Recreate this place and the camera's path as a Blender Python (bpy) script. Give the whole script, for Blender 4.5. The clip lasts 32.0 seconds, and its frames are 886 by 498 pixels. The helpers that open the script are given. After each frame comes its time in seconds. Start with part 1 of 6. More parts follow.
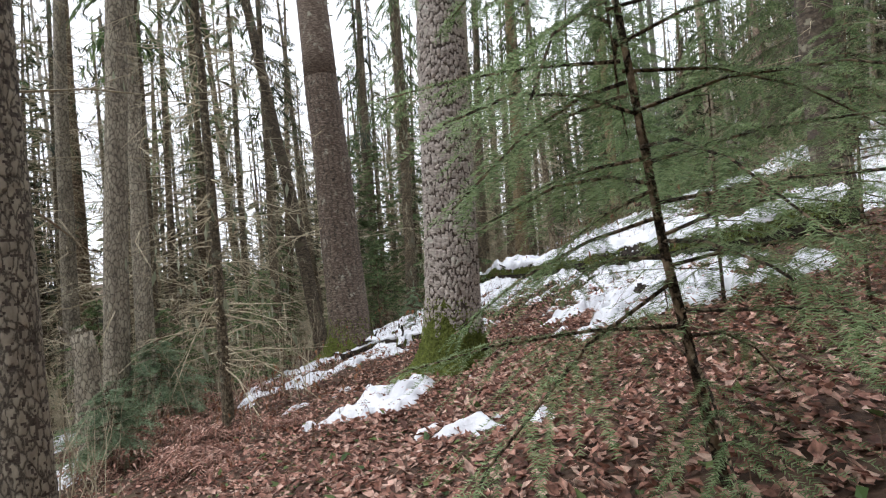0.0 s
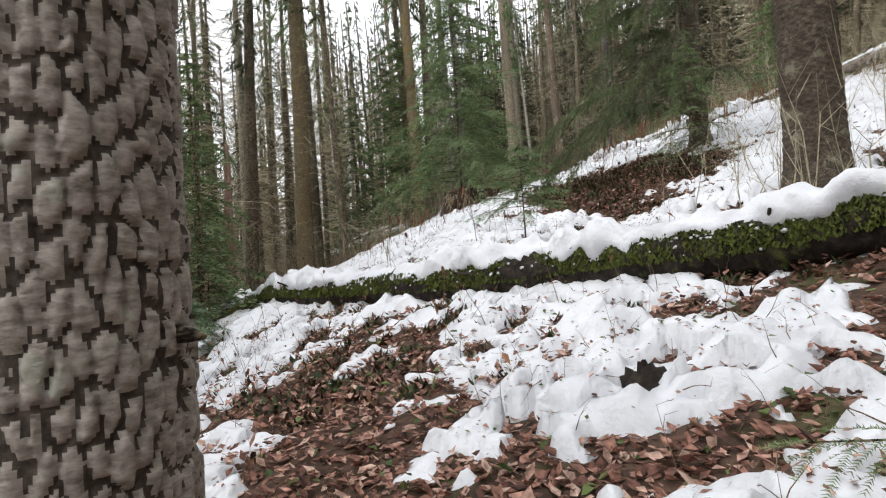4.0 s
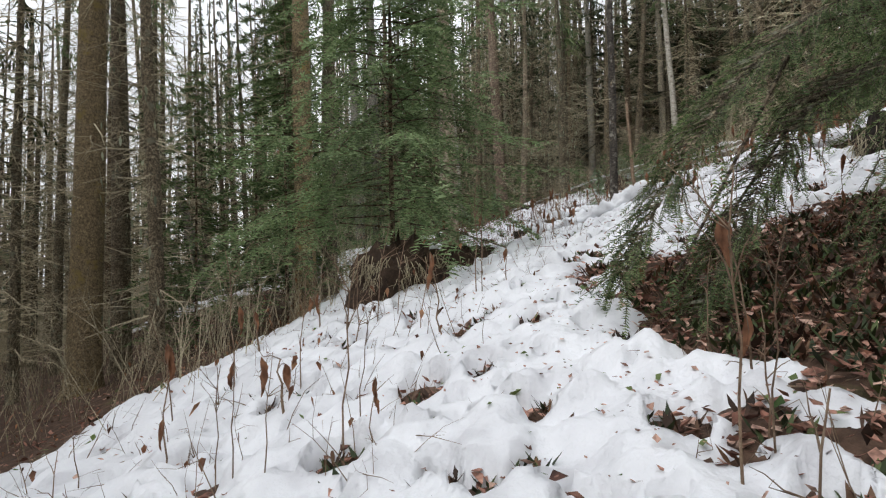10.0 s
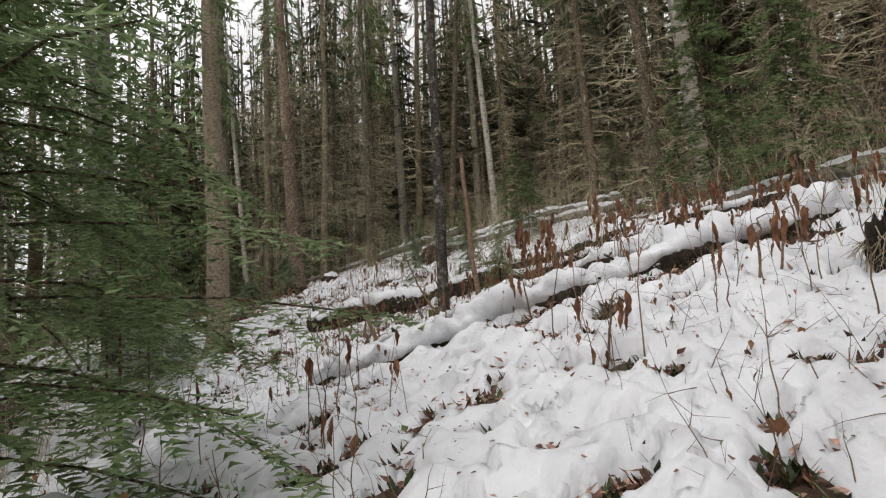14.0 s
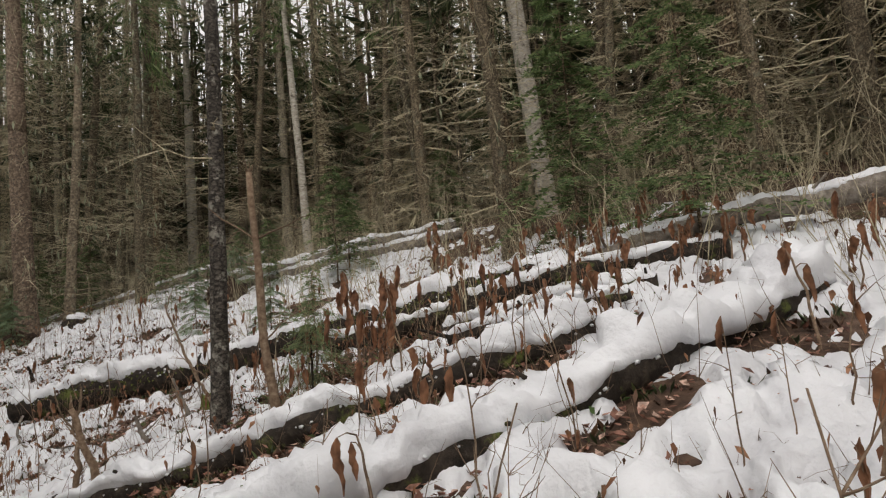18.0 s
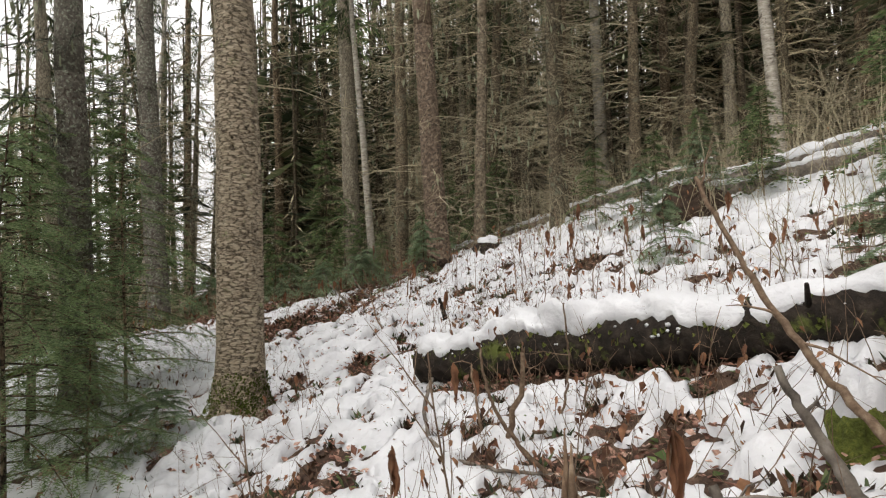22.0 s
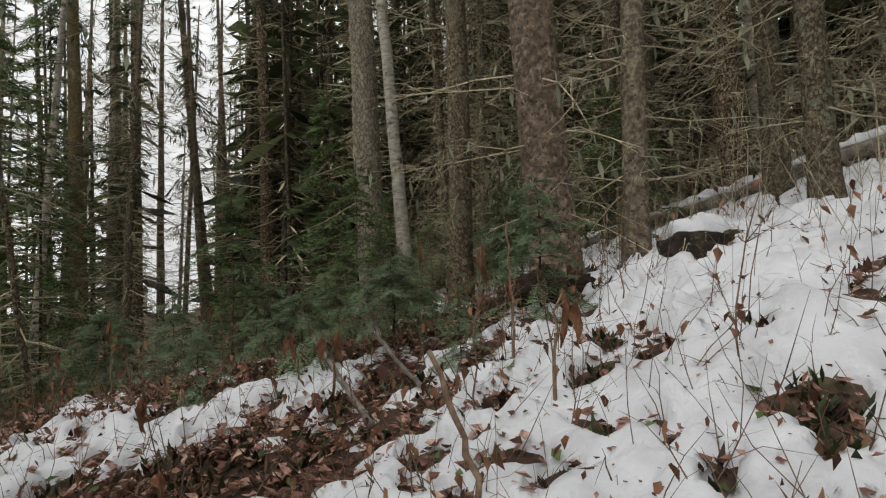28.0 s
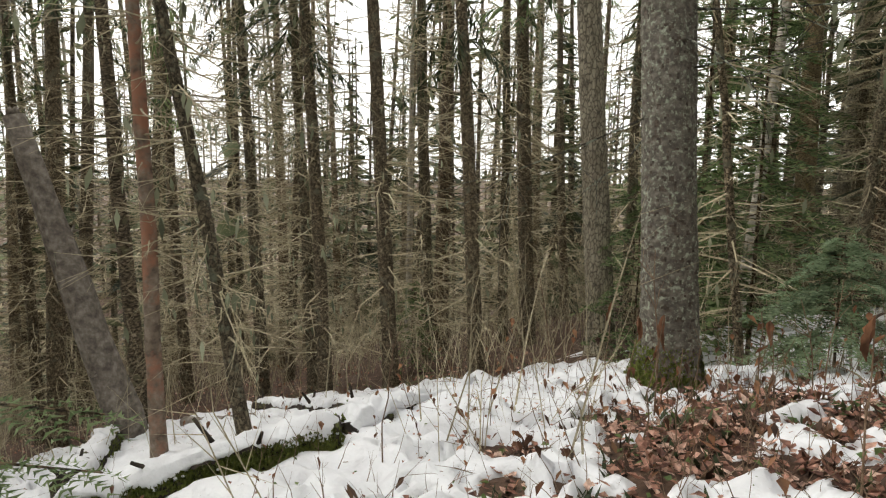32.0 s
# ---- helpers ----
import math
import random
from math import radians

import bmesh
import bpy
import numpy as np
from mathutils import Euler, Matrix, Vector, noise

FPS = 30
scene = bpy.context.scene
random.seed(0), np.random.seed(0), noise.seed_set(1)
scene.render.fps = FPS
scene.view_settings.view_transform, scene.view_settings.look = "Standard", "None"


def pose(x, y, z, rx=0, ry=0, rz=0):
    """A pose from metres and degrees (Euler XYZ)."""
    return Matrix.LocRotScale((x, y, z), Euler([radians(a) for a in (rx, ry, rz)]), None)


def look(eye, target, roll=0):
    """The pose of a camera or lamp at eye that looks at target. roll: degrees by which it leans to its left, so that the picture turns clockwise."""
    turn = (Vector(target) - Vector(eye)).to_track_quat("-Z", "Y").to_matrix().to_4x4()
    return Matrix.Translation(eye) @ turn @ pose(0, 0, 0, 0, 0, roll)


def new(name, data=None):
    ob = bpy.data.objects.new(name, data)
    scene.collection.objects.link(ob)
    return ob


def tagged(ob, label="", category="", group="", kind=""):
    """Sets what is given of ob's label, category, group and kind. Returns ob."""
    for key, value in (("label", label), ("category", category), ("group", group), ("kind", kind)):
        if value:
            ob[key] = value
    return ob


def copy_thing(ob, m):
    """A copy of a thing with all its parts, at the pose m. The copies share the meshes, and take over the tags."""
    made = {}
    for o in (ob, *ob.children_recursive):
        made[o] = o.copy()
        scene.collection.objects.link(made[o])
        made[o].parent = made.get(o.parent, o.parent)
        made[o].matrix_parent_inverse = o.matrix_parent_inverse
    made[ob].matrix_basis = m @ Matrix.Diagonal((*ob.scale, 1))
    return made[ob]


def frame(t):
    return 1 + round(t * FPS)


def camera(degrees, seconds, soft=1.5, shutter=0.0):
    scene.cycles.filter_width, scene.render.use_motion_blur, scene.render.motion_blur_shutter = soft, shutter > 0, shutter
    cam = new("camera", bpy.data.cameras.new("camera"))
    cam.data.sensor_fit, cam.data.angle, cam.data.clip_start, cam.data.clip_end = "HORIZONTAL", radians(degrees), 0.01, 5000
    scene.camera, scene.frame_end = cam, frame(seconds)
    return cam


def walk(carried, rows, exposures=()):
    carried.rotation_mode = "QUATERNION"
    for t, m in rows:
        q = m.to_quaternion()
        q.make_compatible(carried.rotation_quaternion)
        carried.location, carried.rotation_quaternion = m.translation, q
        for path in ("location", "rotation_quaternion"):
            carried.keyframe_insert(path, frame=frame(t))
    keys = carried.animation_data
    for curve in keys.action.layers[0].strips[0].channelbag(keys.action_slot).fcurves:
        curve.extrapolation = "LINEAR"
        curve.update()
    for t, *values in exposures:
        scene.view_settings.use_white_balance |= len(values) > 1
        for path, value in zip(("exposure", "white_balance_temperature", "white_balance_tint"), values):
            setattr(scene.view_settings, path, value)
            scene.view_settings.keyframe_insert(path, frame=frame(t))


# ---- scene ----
cam = camera(73.2, 32.0, soft=1.2)

PATH = [
    (0, (1.159, -7.6, 1.061), (0.543, -5.697, 1.084), -4.1),
    (0.5, (0.808, -7.158, 1.183), (0.167, -5.264, 1.196), -3.6),
    (1, (0.498, -6.61, 1.067), (-0.173, -4.726, 1.052), -2.8),
    (1.5, (0.21, -6.07, 1.071), (-0.455, -4.184, 1.035), -2.7),
    (2, (-0.094, -5.596, 1.032), (-0.641, -3.673, 0.97), -2.3),
    (2.5, (-0.078, -4.975, 1.03), (-0.422, -3.005, 0.987), -2.5),
    (3, (0.046, -4.355, 1.117), (-0.073, -2.359, 1.089), -3.2),
    (3.5, (0.083, -3.765, 1.156), (0.199, -1.768, 1.127), -3.9),
    (5.5, (0.305, -0.689, 1.425), (0.326, 1.311, 1.411), -1.3),
    (6, (0.0, 0.0, 1.5), (0.0, 2.0, 1.485), -0.8),
    (6.5, (-0.233, 0.523, 1.561), (-0.173, 2.522, 1.54), -0.5),
    (7, (-0.232, 1.19, 1.592), (-0.091, 3.185, 1.567), -1.1),
    (7.5, (-0.202, 1.85, 1.696), (0.05, 3.834, 1.679), -1.5),
    (8, (-0.021, 2.486, 1.738), (0.274, 4.464, 1.738), -1.5),
    (8.5, (0.055, 3.242, 1.832), (0.43, 5.206, 1.867), -1.5),
    (9, (0.081, 3.829, 1.991), (0.485, 5.787, 2.035), -1.8),
    (9.5, (0.175, 4.317, 1.968), (0.609, 6.269, 2.027), -1.5),
    (10, (0.458, 4.992, 2.12), (0.914, 6.938, 2.204), -1.3),
    (10.5, (0.552, 5.47, 2.291), (1.033, 7.408, 2.393), -1.4),
    (11, (0.721, 5.931, 2.452), (1.218, 7.865, 2.56), -1.5),
    (11.5, (1.048, 6.434, 2.59), (1.567, 8.362, 2.701), -1.0),
    (12, (1.167, 6.911, 2.75), (1.762, 8.816, 2.884), -1.1),
    (12.5, (1.475, 7.385, 2.865), (2.167, 9.255, 3.022), -2.2),
    (13, (1.815, 7.896, 3.075), (2.612, 9.721, 3.258), -2.4),
    (13.5, (1.974, 8.359, 3.189), (2.882, 10.128, 3.399), -2.8),
    (14, (2.187, 8.763, 3.256), (3.231, 10.455, 3.477), -3.4),
    (14.5, (2.568, 9.117, 3.357), (3.759, 10.707, 3.584), -4.7),
    (15, (2.85, 9.467, 3.372), (4.162, 10.958, 3.608), -5.3),
    (15.5, (3.072, 9.794, 3.549), (4.469, 11.201, 3.812), -6.0),
    (17.5, (3.765, 10.506, 4.054), (5.356, 11.69, 4.312), -6.6),
    (18, (3.972, 11.073, 4.06), (5.487, 12.36, 4.285), -4.5),
    (18.5, (4.373, 11.641, 4.02), (5.779, 13.05, 4.203), -3.3),
    (19, (4.569, 12.286, 4.081), (5.865, 13.802, 4.228), -2.6),
    (19.5, (4.775, 12.91, 4.058), (5.963, 14.514, 4.195), -2.1),
    (20, (5.048, 13.6, 4.183), (6.113, 15.289, 4.292), -1.4),
    (20.5, (5.112, 14.334, 4.291), (6.029, 16.109, 4.386), -0.9),
    (21, (5.278, 14.989, 4.347), (5.989, 16.856, 4.439), -0.8),
    (21.5, (5.384, 15.484, 4.079), (5.904, 17.412, 4.178), -0.9),
    (22, (5.287, 15.892, 3.974), (5.791, 17.824, 4.083), -1.7),
    (22.5, (5.114, 16.263, 3.878), (5.608, 18.197, 3.997), -2.2),
    (23, (4.953, 16.535, 3.815), (5.477, 18.46, 3.945), -2.2),
    (23.5, (4.858, 16.755, 3.817), (5.419, 18.67, 3.952), -2.7),
    (24, (4.918, 16.956, 3.856), (5.546, 18.849, 4.01), -2.1),
    (24.5, (5.15, 17.348, 3.791), (5.817, 19.229, 3.918), -1.0),
    (26.5, (5.781, 19.645, 4.058), (6.584, 21.474, 4.164), -3.3),
    (27, (5.962, 20.433, 3.998), (6.675, 22.298, 4.115), -4.0),
    (27.5, (5.933, 21.403, 4.099), (6.516, 23.311, 4.247), -3.6),
    (28, (5.977, 22.323, 4.271), (6.419, 24.267, 4.423), -2.4),
    (28.5, (5.943, 22.997, 4.316), (6.286, 24.961, 4.471), -2.7),
    (29, (5.93, 23.501, 4.296), (6.146, 25.485, 4.425), -2.9),
    (29.5, (5.796, 23.915, 4.527), (5.886, 25.911, 4.607), -1.8),
    (30, (5.538, 24.282, 4.552), (5.458, 26.28, 4.592), -1.2),
    (30.5, (5.272, 24.559, 4.587), (4.943, 26.532, 4.554), -1.6),
    (31, (5.09, 24.619, 4.592), (4.413, 26.497, 4.478), -0.8),
    (31.5, (5.098, 24.62, 4.694), (3.985, 26.269, 4.491), 0.1),
    (32, (5.099, 24.698, 4.697), (3.592, 25.99, 4.452), 0.8),
]
walk(cam, [(t, look(eye, target, roll)) for t, eye, target, roll in PATH], exposures=[(0, 0.36, 6050, 12), (3.5, 0.14, 6350, 10), (6, 0.0, 6200, 11), (9, -0.25, 6150, 10), (12, -0.05, 6700, 10), (15, -0.5, 6600, 12), (19, -0.4, 6900, 12), (22, 0.0, 6800, 11), (24, 0.05, 6700, 10), (28, -0.43, 6600, 9), (29, -0.13, 6800, 9), (30, 0.45, 7100, 8), (31, 0.55, 6900, 7), (32, 0.38, 6850, 8)])

# ---- light ----
world = bpy.data.worlds.new("overcast_sky")
scene.world = world
world.use_nodes = True
wn = world.node_tree.nodes
wl = world.node_tree.links
sky = wn.new("ShaderNodeTexSky")
sky.sky_type = 'NISHITA'
sky.sun_disc = False
sky.sun_elevation = radians(38)
sky.sun_rotation = radians(236)
sky.air_density = 1.0
sky.dust_density = 6.0
sky.ozone_density = 1.0
pale = wn.new("ShaderNodeHueSaturation")
pale.inputs["Saturation"].default_value = 0.16
wl.new(sky.outputs[0], pale.inputs["Color"])
cloud = wn.new("ShaderNodeMixRGB")
cloud.inputs["Fac"].default_value = 0.7
cloud.inputs[2].default_value = (12.5, 12.6, 12.9, 1)
wl.new(pale.outputs[0], cloud.inputs[1])
wl.new(cloud.outputs[0], wn["Background"].inputs["Color"])
wn["Background"].inputs["Strength"].default_value = 0.15
sun = new("sun", bpy.data.lights.new("sun", 'SUN'))
sun.data.energy = 1.0
sun.data.angle = radians(50)
sun.data.color = (1.0, 0.97, 0.93)
sun.matrix_world = look((0, 0, 40), (24, 16, 0))

# ---- materials ----
def material(name):
    m = bpy.data.materials.new(name)
    m.use_nodes = True
    nt = m.node_tree
    return m, nt.nodes, nt.links, nt.nodes["Principled BSDF"]


def ramp(nodes, stops):
    r = nodes.new("ShaderNodeValToRGB")
    e = r.color_ramp.elements
    while len(e) > len(stops):
        e.remove(e[-1])
    while len(e) < len(stops):
        e.new(0.5)
    for el, (p, c) in zip(e, stops):
        el.position = p
        el.color = (*c, 1)
    return r


def grained(name, dark, mid, light, size=8.0, rough=0.85, bump=0.4, stretch=(1, 1, 1), stain=None, stain_size=1.2, stain_from=0.55, cell=0.0, cell_stretch=(1, 1, 1), lift=0.02, crack=0.13, warp_by=0.11):
    """A rough natural surface: fine grain, a second, larger scale of stain, optional cracked plates, relief."""
    m, n, l, b = material(name)
    co = n.new("ShaderNodeTexCoord")
    mp = n.new("ShaderNodeMapping")
    mp.inputs["Scale"].default_value = stretch
    l.new(co.outputs["Object"], mp.inputs["Vector"])
    g = n.new("ShaderNodeTexNoise")
    g.inputs["Scale"].default_value = size
    g.inputs["Detail"].default_value = 8
    g.inputs["Roughness"].default_value = 0.65
    l.new(mp.outputs[0], g.inputs["Vector"])
    r = ramp(n, [(0.3, dark), (0.5, mid), (0.72, light)])
    l.new(g.outputs["Fac"], r.inputs["Fac"])
    colour, height = r.outputs["Color"], g.outputs["Fac"]
    if cell:
        mp2 = n.new("ShaderNodeMapping")
        mp2.inputs["Scale"].default_value = cell_stretch
        warp = n.new("ShaderNodeMixRGB")
        warp.blend_type = 'ADD'
        warp.inputs["Fac"].default_value = warp_by
        l.new(co.outputs["Object"], warp.inputs[1])
        l.new(g.outputs["Color"], warp.inputs[2])
        l.new(warp.outputs[0], mp2.inputs["Vector"])
        v = n.new("ShaderNodeTexVoronoi")
        v.feature = 'DISTANCE_TO_EDGE'
        v.inputs["Scale"].default_value = cell
        l.new(mp2.outputs[0], v.inputs["Vector"])
        cr = ramp(n, [(0.0, (0, 0, 0)), (crack, (1, 1, 1))])
        l.new(v.outputs["Distance"], cr.inputs["Fac"])
        mx = n.new("ShaderNodeMixRGB")
        mx.inputs[1].default_value = (dark[0] * 0.45, dark[1] * 0.45, dark[2] * 0.45, 1)
        l.new(cr.outputs["Color"], mx.inputs["Fac"])
        l.new(colour, mx.inputs[2])
        colour = mx.outputs[0]
        add = n.new("ShaderNodeMath")
        add.operation = 'MULTIPLY_ADD'
        add.inputs[1].default_value = 0.35
        l.new(g.outputs["Fac"], add.inputs[0])
        l.new(cr.outputs["Color"], add.inputs[2])
        height = add.outputs[0]
    if stain:
        s = n.new("ShaderNodeTexNoise")
        s.inputs["Scale"].default_value = stain_size
        s.inputs["Detail"].default_value = 6
        s.inputs["Roughness"].default_value = 0.7
        l.new(co.outputs["Object"], s.inputs["Vector"])
        sr = ramp(n, [(stain_from, (0, 0, 0)), (stain_from + 0.09, (1, 1, 1))])
        l.new(s.outputs["Fac"], sr.inputs["Fac"])
        mx = n.new("ShaderNodeMixRGB")
        l.new(sr.outputs["Color"], mx.inputs["Fac"])
        l.new(colour, mx.inputs[1])
        mx.inputs[2].default_value = (*stain, 1)
        colour = mx.outputs[0]
    oi = n.new("ShaderNodeObjectInfo")
    hv = n.new("ShaderNodeHueSaturation")
    mr = n.new("ShaderNodeMapRange")
    mr.inputs["To Min"].default_value = 0.78
    mr.inputs["To Max"].default_value = 1.2
    l.new(oi.outputs["Random"], mr.inputs["Value"])
    l.new(mr.outputs[0], hv.inputs["Value"])
    l.new(colour, hv.inputs["Color"])
    l.new(hv.outputs[0], b.inputs["Base Color"])
    b.inputs["Roughness"].default_value = rough
    b.inputs["Specular IOR Level"].default_value = 0.25
    bp = n.new("ShaderNodeBump")
    bp.inputs["Strength"].default_value = bump
    bp.inputs["Distance"].default_value = lift
    l.new(height, bp.inputs["Height"])
    l.new(bp.outputs[0], b.inputs["Normal"])
    return m


def pieces(name, stops, rough=0.7, translucent=0.0, vein=0.0):
    """Many small pieces in one mesh, each with its own tone."""
    m, n, l, b = material(name)
    ge = n.new("ShaderNodeNewGeometry")
    r = ramp(n, stops)
    l.new(ge.outputs["Random Per Island"], r.inputs["Fac"])
    co = n.new("ShaderNodeTexCoord")
    no = n.new("ShaderNodeTexNoise")
    no.inputs["Scale"].default_value = vein or 2.2
    no.inputs["Detail"].default_value = 4
    l.new(co.outputs["Object"], no.inputs["Vector"])
    mr = n.new("ShaderNodeMapRange")
    mr.inputs["From Min"].default_value = 0.3
    mr.inputs["From Max"].default_value = 0.7
    mr.inputs["To Min"].default_value = 0.4 if vein else 0.7
    mr.inputs["To Max"].default_value = 1.6 if vein else 1.25
    l.new(no.outputs["Fac"], mr.inputs["Value"])
    hv = n.new("ShaderNodeHueSaturation")
    l.new(mr.outputs[0], hv.inputs["Value"])
    l.new(r.outputs["Color"], hv.inputs["Color"])
    l.new(hv.outputs[0], b.inputs["Base Color"])
    b.inputs["Roughness"].default_value = rough
    b.inputs["Specular IOR Level"].default_value = 0.3
    if translucent:
        tr = n.new("ShaderNodeBsdfTranslucent")
        l.new(hv.outputs[0], tr.inputs["Color"])
        ms = n.new("ShaderNodeMixShader")
        ms.inputs["Fac"].default_value = translucent
        l.new(b.outputs[0], ms.inputs[1])
        l.new(tr.outputs[0], ms.inputs[2])
        l.new(ms.outputs[0], n["Material Output"].inputs["Surface"])
    return m


BARK = {
    "oak": grained("furrowed_bark", (0.12, 0.10, 0.082), (0.30, 0.26, 0.22), (0.50, 0.46, 0.40), 26, cell=9.0, cell_stretch=(3.0, 3.0, 1.05), bump=1.0, lift=0.04, crack=0.14, warp_by=0.08, stain=(0.24, 0.23, 0.15), stain_size=3, stain_from=0.6),
    "dark": grained("dark_shaggy_bark", (0.051, 0.039, 0.026), (0.173, 0.134, 0.089), (0.408, 0.335, 0.227), 16, stretch=(1, 1, 3.0), cell=10.0, cell_stretch=(0.9, 0.9, 2.4), bump=0.9, lift=0.03, stain=(0.17, 0.15, 0.09), stain_size=5),
    "brown": grained("brown_shaggy_bark", (0.075, 0.056, 0.042), (0.23, 0.175, 0.13), (0.50, 0.42, 0.33), 18, stretch=(1, 1, 2.6), cell=9.0, cell_stretch=(1.1, 1.1, 3.2), bump=1.0, lift=0.04, crack=0.12, stain=(0.33, 0.30, 0.22), stain_size=4),
    "spruce": grained("scaly_spruce_bark", (0.061, 0.046, 0.029), (0.204, 0.160, 0.105), (0.469, 0.390, 0.260), 22, cell=22.0, cell_stretch=(1.3, 1.3, 0.8), bump=0.8, stain=(0.19, 0.18, 0.13), stain_size=4),
    "twiggy": grained("dead_spruce_bark", (0.056, 0.045, 0.030), (0.184, 0.150, 0.099), (0.439, 0.375, 0.252), 24, cell=22.0, cell_stretch=(1.2, 1.2, 0.8), bump=0.7, stain=(0.20, 0.21, 0.15), stain_size=6),
    "shaggy": grained("flaky_brown_bark", (0.061, 0.044, 0.028), (0.219, 0.158, 0.099), (0.490, 0.385, 0.252), 18, cell=13.0, cell_stretch=(1.6, 1.6, 0.7), bump=1.0, lift=0.03),
    "yellow": grained("lichen_yellow_bark", (0.150, 0.112, 0.068), (0.300, 0.225, 0.128), (0.480, 0.375, 0.210), 20, cell=24.0, cell_stretch=(1.2, 1.2, 0.8), bump=0.6, stain=(0.27, 0.20, 0.07), stain_size=2.5),
    "fir": grained("grey_fir_bark", (0.169, 0.130, 0.091), (0.390, 0.319, 0.227), (0.598, 0.520, 0.390), 12, stretch=(1, 1, 4.5), cell=13.0, cell_stretch=(0.7, 0.7, 2.6), bump=0.9, crack=0.08, stain=(0.30, 0.31, 0.17), stain_size=5, stain_from=0.6),
    "birch": grained("pale_birch_bark", (0.15, 0.13, 0.105), (0.34, 0.31, 0.26), (0.56, 0.53, 0.46), 9, stretch=(1, 1, 4.0), bump=0.5, stain=(0.08, 0.065, 0.05), stain_size=7, stain_from=0.56),
    "pale": grained("weathered_grey_bark", (0.175, 0.149, 0.111), (0.316, 0.276, 0.207), (0.469, 0.425, 0.319), 12, stretch=(1, 1, 0.4), cell=16.0, cell_stretch=(1.4, 1.4, 0.6), bump=0.6),
    "lichen": grained("lichen_spotted_bark", (0.058, 0.052, 0.043), (0.117, 0.104, 0.085), (0.221, 0.202, 0.169), 18, cell=15.0, cell_stretch=(1.6, 1.6, 0.8), bump=0.9, lift=0.03, stain=(0.40, 0.44, 0.34), stain_size=14, stain_from=0.49),
    "aspen": grained("mottled_stem_bark", (0.045, 0.037, 0.03), (0.10, 0.085, 0.07), (0.20, 0.175, 0.15), 18, stretch=(1, 1, 1.8), cell=14.0, cell_stretch=(1.0, 1.0, 1.6), bump=0.8, stain=(0.34, 0.32, 0.27), stain_size=8, stain_from=0.54),
}
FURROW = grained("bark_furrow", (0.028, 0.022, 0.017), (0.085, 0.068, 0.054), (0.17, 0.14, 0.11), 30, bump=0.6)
ROUGH_BARK = {
    "oak": grained("furrowed_bark_plates", (0.16, 0.135, 0.112), (0.37, 0.325, 0.28), (0.62, 0.56, 0.49), 20, stretch=(1, 1, 2.6), bump=0.6, lift=0.015, stain=(0.46, 0.46, 0.38), stain_size=5, stain_from=0.57),
    "brown": grained("ragged_brown_bark", (0.055, 0.04, 0.03), (0.16, 0.12, 0.09), (0.40, 0.33, 0.265), 16, stretch=(1, 1, 3.4), bump=0.7, lift=0.02, stain=(0.40, 0.38, 0.30), stain_size=5, stain_from=0.58),
    "dark": grained("ragged_dark_bark", (0.03, 0.023, 0.017), (0.09, 0.07, 0.05), (0.22, 0.18, 0.13), 16, stretch=(1, 1, 2.0), bump=0.7, lift=0.02, stain=(0.26, 0.24, 0.17), stain_size=5),
    "shaggy": grained("ragged_flaky_bark", (0.05, 0.036, 0.026), (0.17, 0.125, 0.09), (0.42, 0.33, 0.245), 16, bump=0.7, lift=0.02),
    "lichen": grained("ragged_lichen_bark", (0.058, 0.052, 0.043), (0.13, 0.115, 0.095), (0.24, 0.22, 0.185), 20, bump=0.7, lift=0.02, stain=(0.33, 0.36, 0.28), stain_size=26, stain_from=0.53),
    "spruce": grained("ragged_spruce_bark", (0.05, 0.038, 0.026), (0.17, 0.135, 0.095), (0.42, 0.35, 0.25), 18, bump=0.6, stain=(0.26, 0.26, 0.19), stain_size=6, stain_from=0.57),
    "pale": BARK["pale"],
    "yellow": BARK["yellow"],
}
BARK["snag"] = grained("split_red_wood", (0.10, 0.06, 0.045), (0.20, 0.12, 0.09), (0.33, 0.24, 0.18), 10, stretch=(3, 3, 0.4), bump=0.8)
BARK["peel"] = grained("peeled_red_bark", (0.10, 0.075, 0.055), (0.22, 0.17, 0.13), (0.36, 0.30, 0.24), 12, bump=0.7, stain=(0.36, 0.17, 0.11), stain_size=1.1, stain_from=0.47)
DEAD_TWIG = grained("dead_twig_wood", (0.19, 0.16, 0.105), (0.45, 0.39, 0.26), (0.68, 0.61, 0.45), 30, bump=0.2)
STEM = grained("dry_stem", (0.11, 0.07, 0.045), (0.20, 0.135, 0.09), (0.34, 0.26, 0.18), 30, bump=0.2)
ROTTEN = grained("rotten_log_wood", (0.010, 0.008, 0.006), (0.028, 0.021, 0.016), (0.085, 0.066, 0.048), 12, stretch=(1, 1, 1), bump=1.0, lift=0.03, stain=(0.12, 0.14, 0.035), stain_size=3.5, stain_from=0.56)
GREYLOG = grained("weathered_log_wood", (0.06, 0.05, 0.042), (0.17, 0.145, 0.12), (0.33, 0.30, 0.26), 10, bump=0.8)
MOSS = grained("moss", (0.055, 0.07, 0.014), (0.13, 0.155, 0.03), (0.24, 0.26, 0.055), 40, bump=1.0, lift=0.03)
SOIL = grained("forest_soil", (0.025, 0.015, 0.010), (0.075, 0.045, 0.030), (0.16, 0.10, 0.068), 9, bump=1.0, lift=0.03, stain=(0.075, 0.085, 0.03), stain_size=0.9, stain_from=0.6)
